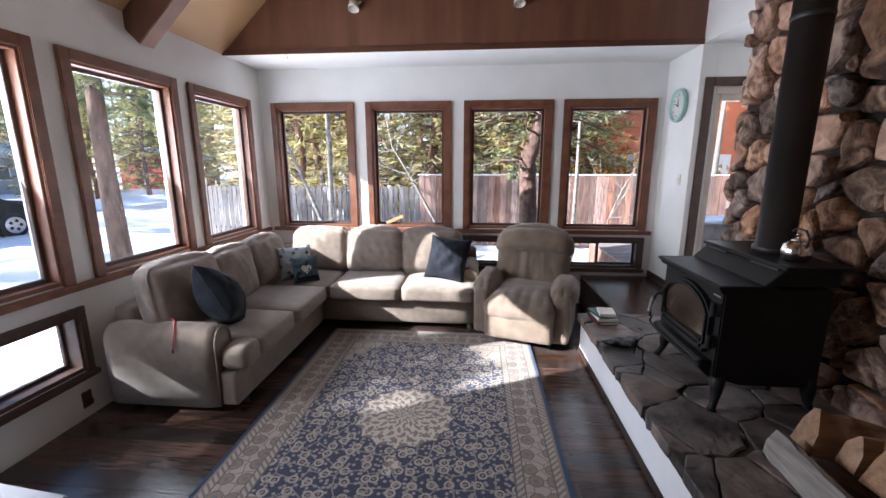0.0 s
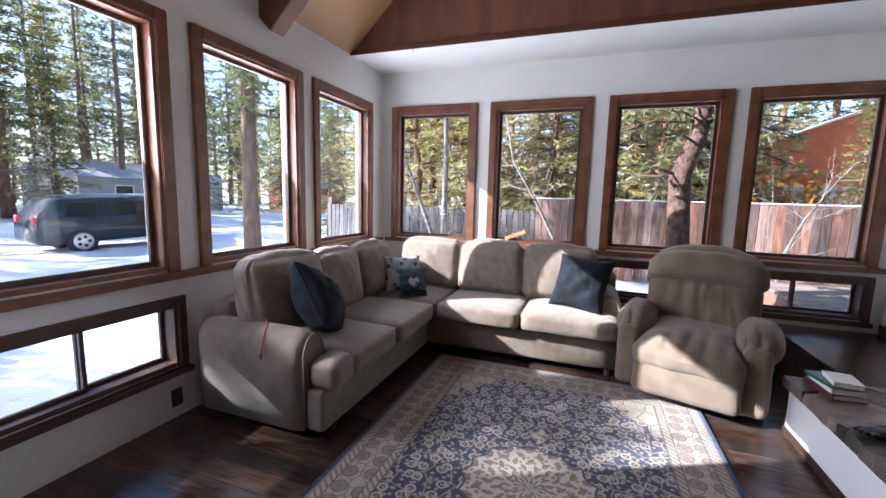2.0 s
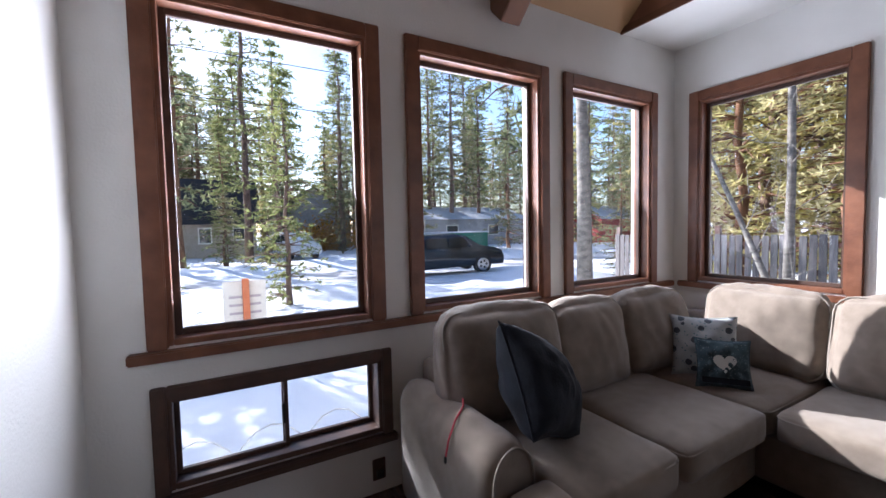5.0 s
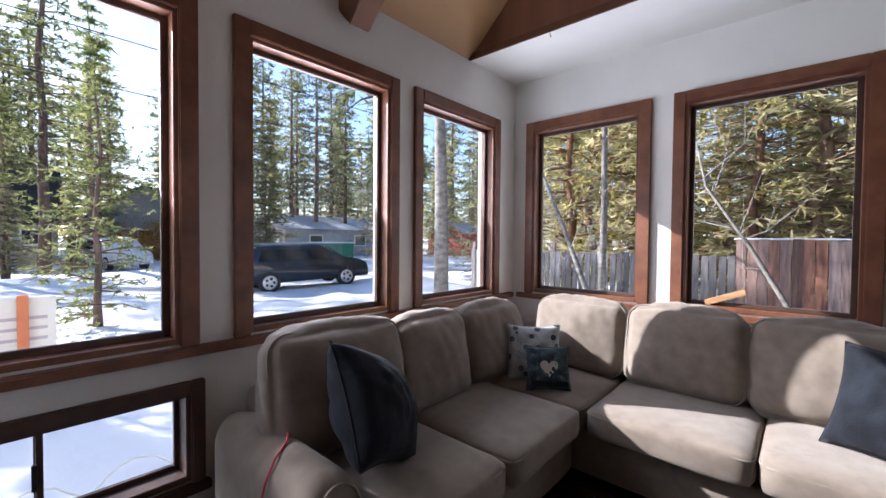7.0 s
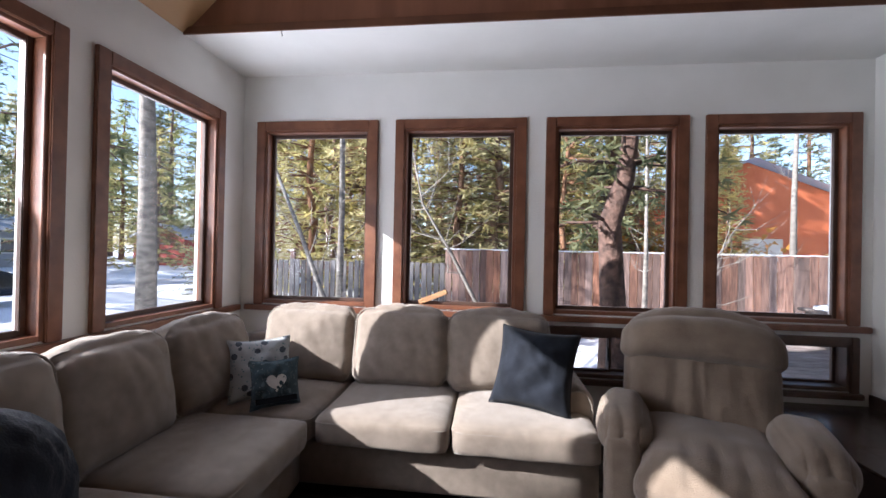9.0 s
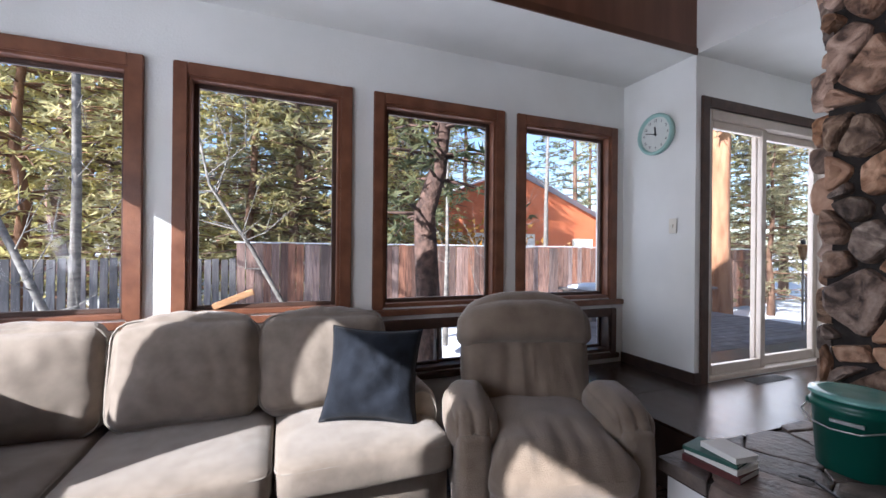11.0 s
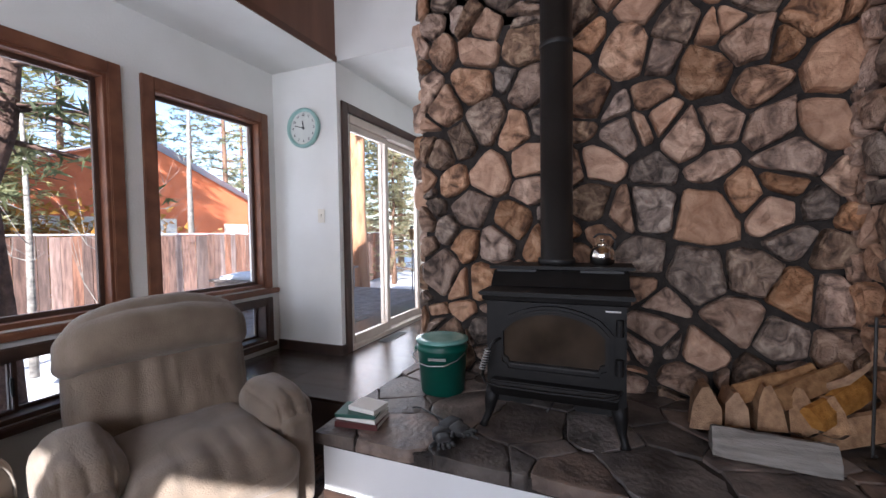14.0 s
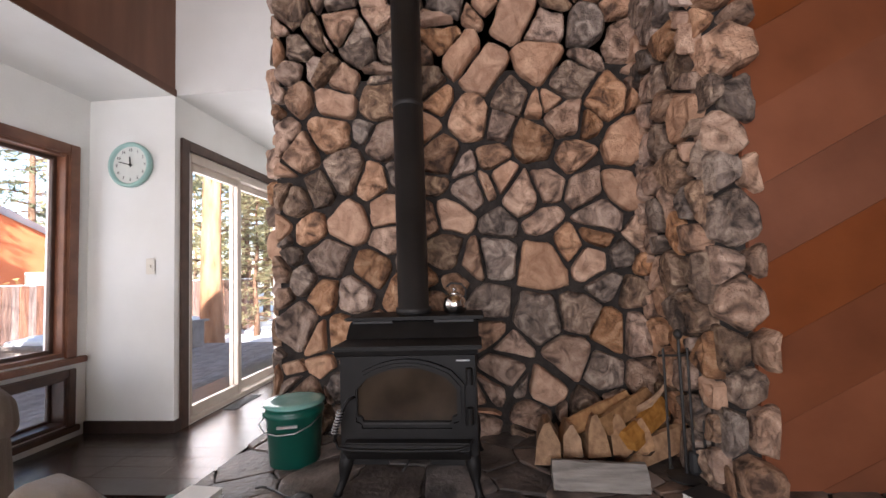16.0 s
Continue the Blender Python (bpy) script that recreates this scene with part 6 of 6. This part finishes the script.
def car(label, m, paint, L=4.7, Wd=1.85, Hh=1.7):
    t = thing("car", label, "car", m, "parked cars")
    prof = [(-L / 2, 0.45), (-L / 2 + 0.05, 0.95), (-L / 2 + 0.12, 1.08), (-L / 2 + 0.42, Hh - 0.06), (-L / 2 + 0.7, Hh), (0.35, Hh), (0.8, Hh - 0.1), (1.35, 1.12), (2.0, 1.0), (L / 2 - 0.1, 0.85), (L / 2, 0.6), (L / 2 - 0.03, 0.32), (-L / 2 + 0.1, 0.32)]
    bm = bmesh.new()
    rings = []
    for s in (-1, -0.93, 0.93, 1):
        k = 1.0 if abs(s) < 0.95 else 0.96
        rings.append([bm.verts.new((x * k, s * Wd / 2 * (1 - 0.16 * max(0, (z - 1.0) / (Hh - 1.0))), 0.32 + (z - 0.32) * (1 if abs(s) < 0.95 else 0.985))) for x, z in prof])
    n = len(prof)
    for a, b in zip(rings, rings[1:]):
        for j in range(n):
            bm.faces.new((a[j], a[(j + 1) % n], b[(j + 1) % n], b[j]))
    bm.faces.new(rings[0])
    bm.faces.new(rings[-1])
    bmesh.ops.bevel(bm, geom=bm.edges[:], offset=0.03, segments=2, affect="EDGES", clamp_overlap=True)
    part("body", bm, paint, t, "", True)
    for sy in (-1, 1):
        for x0, x1 in ((-1.75, -1.0), (-0.92, -0.05), (0.03, 0.95)):
            bm = bmesh.new()
            y0, y1 = sy * (Wd / 2 - 0.01), sy * (Wd / 2 * 0.86 + 0.012)
            q = [(x0 - 0.0, 1.1), (x1, 1.1), (min(x1, 0.62 + (x1 - 0.95) * 0.0 if x1 > 0.9 else x1), Hh - 0.14), (x0 + (0.12 if x0 < -1.5 else 0.0), Hh - 0.14)]
            f = bm.faces.new([bm.verts.new((x, y0 + (y1 - y0) * (z - 1.1) / (Hh - 0.24), z)) for x, z in q])
            bmesh.ops.solidify(bm, geom=[f], thickness=0.03)
            part("side_window", bm, DARKGLASS, t)
        part("roof_rail", tubem([(-1.6, sy * 0.7, Hh + 0.05), (0.3, sy * 0.7, Hh + 0.05)], 0.02, 6), ALLOY, t)
        part("headlight", soft_box(0.25, 0.35, 0.14, 0.05, (0, 0, 0), 3, 0), ALLOY, t, "", True, pose(L / 2 - 0.15, sy * 0.66, 0.82))
        part("tail_light", soft_box(0.12, 0.28, 0.25, 0.04, (0, 0, 0), 3, 0), RED, t, "", True, pose(-L / 2 + 0.1, sy * 0.72, 1.0))
        part("mirror", soft_box(0.14, 0.2, 0.14, 0.05, (0, 0, 0), 3, 0), paint, t, "", True, pose(0.85, sy * (Wd / 2 + 0.07), 1.12))
        for x in (-1.4, 1.42):
            w = part("wheel", cylm((x, sy * (Wd / 2 - 0.22), 0.36), (x, sy * (Wd / 2 + 0.015), 0.36), 0.36, None, 28), TYRE, t, "black tyre")
            part("rim", lathe([(0.24, 0), (0.25, 0.02), (0.2, 0.025), (0.05, 0.03)], 24), ALLOY, w, "alloy rim", True, pose(x, sy * (Wd / 2 + 0.012), 0.36, -90 * sy, 0, 0))
            for s in range(5):
                a = 2 * math.pi * s / 5
                part("spoke_gap", cylm((x + 0.13 * math.cos(a), sy * (Wd / 2 + 0.03), 0.36 + 0.13 * math.sin(a)), (x + 0.13 * math.cos(a), sy * (Wd / 2 + 0.045), 0.36 + 0.13 * math.sin(a)), 0.05, None, 8), TYRE, w)
    return t


car("dark blue-black parked SUV in the snow", pose(-14.9, 9.7, WZ - 0.06, 0, -2, 80), CARPAINT, 4.85, 1.9, 1.62)
car("white parked SUV in the driveway across the street", pose(-29, 6.3, WZ, 0, 0, 12), WHITEPAINT)
# skip and sign
sk = thing("dumpster", "green metal dumpster far along the street", "dumpster", pose(-29, 19, WZ))
part("bin", boxm(-1.5, 1.5, -2.2, 2.2, 0.1, 1.4, 0.05), mat("green_metal", (0.02, 0.16, 0.09), (0.03, 0.2, 0.12), 5, 0.6), sk)
part("lid", boxm(-1.55, 1.55, -2.25, 2.25, 1.4, 1.48, 0.02), SNOW, sk, "snow-covered lid")
sign = thing("yard_sign", "white sign board on an orange-brown post in the snow", "sign", pose(-7.6, 2.0, GZ + 0.04, 0, 0, 90))
part("post", boxm(-0.05, 0.05, -0.05, 0.05, -0.2, 1.12, 0.006), SIGNRED, sign)
part("board", boxm(-0.32, 0.3, 0.055, 0.075, 0.34, 1.08, 0.004), OFFWHITE, sign, "white board")
for k in range(3):
    part("text_bar", boxm(-0.24, 0.22, 0.05, 0.0545, 0.55 + 0.13 * k, 0.59 + 0.13 * k), GREYBOOK, sign, "faint unreadable line")
for k, (x, z) in enumerate(((-13.5, 5.0), (-13.9, 6.4))):
    wire = thing("power_line", "thin dark overhead wire along the street", "wire", pose(x, 0, 0), "overhead wires")
    part("cable", tubem([(0.3 * math.sin(s * 0.2), -40 + s * 6, z + 0.0016 * (s * 6 - 45) ** 2 * 0.3) for s in range(16)], 0.014, 5), BLACK, wire)
shrub_v, shrub_f = [], []
r = random.Random(3)
for k in range(2600):
    a, b, c = r.gauss(0, 0.8), r.gauss(0, 1.6), abs(r.gauss(0.9, 0.6))
    p = Vector((a, b, c))
    e = Vector((r.gauss(0, 1), r.gauss(0, 1), r.gauss(0, 1))).normalized() * 0.2
    w = e.cross(Vector((r.gauss(0, 1), r.gauss(0, 1), r.gauss(0, 1)))).normalized() * 0.07
    n0 = len(shrub_v)
    shrub_v += [p - w, p + w, p + e]
    shrub_f.append((n0, n0 + 1, n0 + 2))
shrub_me = bpy.data.meshes.new("leaves")
shrub_me.from_pydata(shrub_v, [], shrub_f)
shrub_me.materials.append(ORANGELEAF)
for x, y, s in ((-36, 9.2, 1.0), (-40, 12, 1.3), (6.5, 19.5, 1.3), (4.0, 18.5, 1.2), (9, 19, 1.0)):
    sh = thing("shrub", "orange-leaved shrub standing in the snow", "shrub", pose(x, y, GZ) @ Matrix.Diagonal((s, s, s, 1)), "orange shrubs")
    ob = new("leaves", shrub_me)
    ob.parent = sh
    part("stem", tubem([(0, 0, 0), (0.1, 0.1, 0.6), (0.2, 0.0, 1.2)], [0.06, 0.04, 0.01], 6), BARK, sh)

# deck beyond the sliding door
deck = thing("deck", "grey weathered timber deck outside the sliding door", "deck", pose(0, 0, 0.18))
db = finish("deck_board", boxm(0, 4.6, -0.068, 0.068, 0, 0.035, 0.003), DECK)
for k in range(27):
    ob = new("deck_board", db)
    ob.parent = deck
    ob.matrix_local = pose(2.36, 4.53 + 0.142 * k, 0)
part("joists", boxm(2.4, 6.9, 4.5, 8.3, -0.6, -0.004), FENCEW, deck)
bench = thing("planter_box", "grey timber planter box dusted with snow on the deck", "planter", pose(5.4, 7.6, 0.215))
part("body", boxm(-1.5, 1.3, -0.35, 0.35, 0, 0.45, 0.01), DECK, bench)
part("rim", boxm(-1.56, 1.36, -0.41, 0.41, 0.45, 0.49, 0.006), DECK, bench)
part("snow_cap", soft_box(2.7, 0.64, 0.12, 0.05, (0, 0, 0.03), 8, 0.02), SNOW, bench, "melting snow", True, pose(-0.1, 0, 0.5))
chair = thing("patio_chair", "weathered slatted patio chair on the deck", "chair", pose(6.15, 5.3, 0.215, 0, 0, -60) @ Matrix.Diagonal((0.85, 0.85, 0.85, 1)))
CHAIRW = mat("weathered_chair_wood", (0.16, 0.13, 0.11), (0.3, 0.26, 0.23), 8, 0.8, 0.3, 40, rand=0.2, stretch=(1, 1, 0.3))
for x in (-0.24, 0.24):
    part("front_leg", boxm(x - 0.02, x + 0.02, -0.26, -0.2, 0, 0.6, 0.004), CHAIRW, chair)
    part("rear_leg", boxm(x - 0.02, x + 0.02, -0.03, 0.03, 0, 0.95, 0.004), CHAIRW, chair, "", False, pose(0, 0.2, 0, -13, 0, 0))
    part("armrest", boxm(x - 0.035, x + 0.035, -0.3, 0.28, 0.6, 0.625, 0.005), CHAIRW, chair)
for k in range(5):
    part("seat_slat", boxm(-0.22, 0.22, -0.24 + 0.095 * k, -0.16 + 0.095 * k, 0.4, 0.42, 0.003), CHAIRW, chair)
for k in range(5):
    part("back_slat", boxm(-0.21 + 0.09 * k, -0.15 + 0.09 * k, -0.012, 0.008, 0.44, 0.94, 0.003), CHAIRW, chair, "", False, pose(0, 0.2, 0, -13, 0, 0))
part("top_rail", boxm(-0.22, 0.22, -0.03, 0.02, 0.9, 0.97, 0.004), CHAIRW, chair, "", False, pose(0, 0.2, 0, -13, 0, 0))

torch = thing("garden_torch", "bamboo garden torch on a thin pole beyond the deck", "torch", pose(6.4, 5.72, 0.215))
part("pole", tubem([(0, 0, 0), (0, 0, 1.05)], 0.014, 8), CHAIRW, torch)
part("basket", lathe([(0.02, 1.03), (0.035, 1.06), (0.06, 1.2), (0.075, 1.22), (0.075, 1.24), (0.045, 1.25)], 14), LOGIN, torch, "woven bamboo basket", True)
part("burner", lathe([(0.03, 1.25), (0.03, 1.3), (0.012, 1.32)], 12), IRON, torch, "black oil burner", True)

# garden wire edging outside the low window
edging = thing("garden_edging", "white looped wire garden edging in the snow", "edging", pose(-3.3, 0, GZ))
for k in range(9):
    y = 0.6 + 0.42 * k
    part("loop", tubem([(0, y + 0.3 * math.cos(math.pi * s / 10), 0.1 + 0.55 * math.sin(math.pi * s / 10)) for s in range(11)], 0.006, 5), PAPER, edging, "", True)

# ---- floor boards ----
fl = bpy.data.objects["floor_slab"]
r = random.Random(5)
meshes = {}


def plank(parent, x0, x1, y0, y1, z):
    key = (round(x1 - x0, 3), round(y1 - y0, 3))
    if key not in meshes:
        meshes[key] = finish("plank", boxm(-key[0] / 2, key[0] / 2, -key[1] / 2, key[1] / 2, -0.02, 0.0, 0.0012), FLOORW)
    ob = new("plank", meshes[key])
    ob.parent = parent
    ob.matrix_local = pose((x0 + x1) / 2, (y0 + y1) / 2, z)


W = 0.128
y = 0.552
while y < YN - 0.02:
    x = XW + 0.01
    first = r.choice((0.4, 0.8, 1.2))
    while x < 1.404:
        x1 = min(1.404, x + (first or 1.4))
        first = 0
        plank(fl, x, x1 - 0.0012, y, min(y + W - 0.0012, YN), -0.001)
        x = x1
    y += W
fu = bpy.data.objects["floor_upper_slab"]
x = 1.45
while x < 5.0:
    for a, b in ((3.6, 4.28), (4.281, YN)) if x < 2.18 else ((2.62, 4.275),) if x > 2.5 else ((3.3, 4.275),):
        plank(fu, x, x + W - 0.0012, a, b - 0.001, H)
    x += W
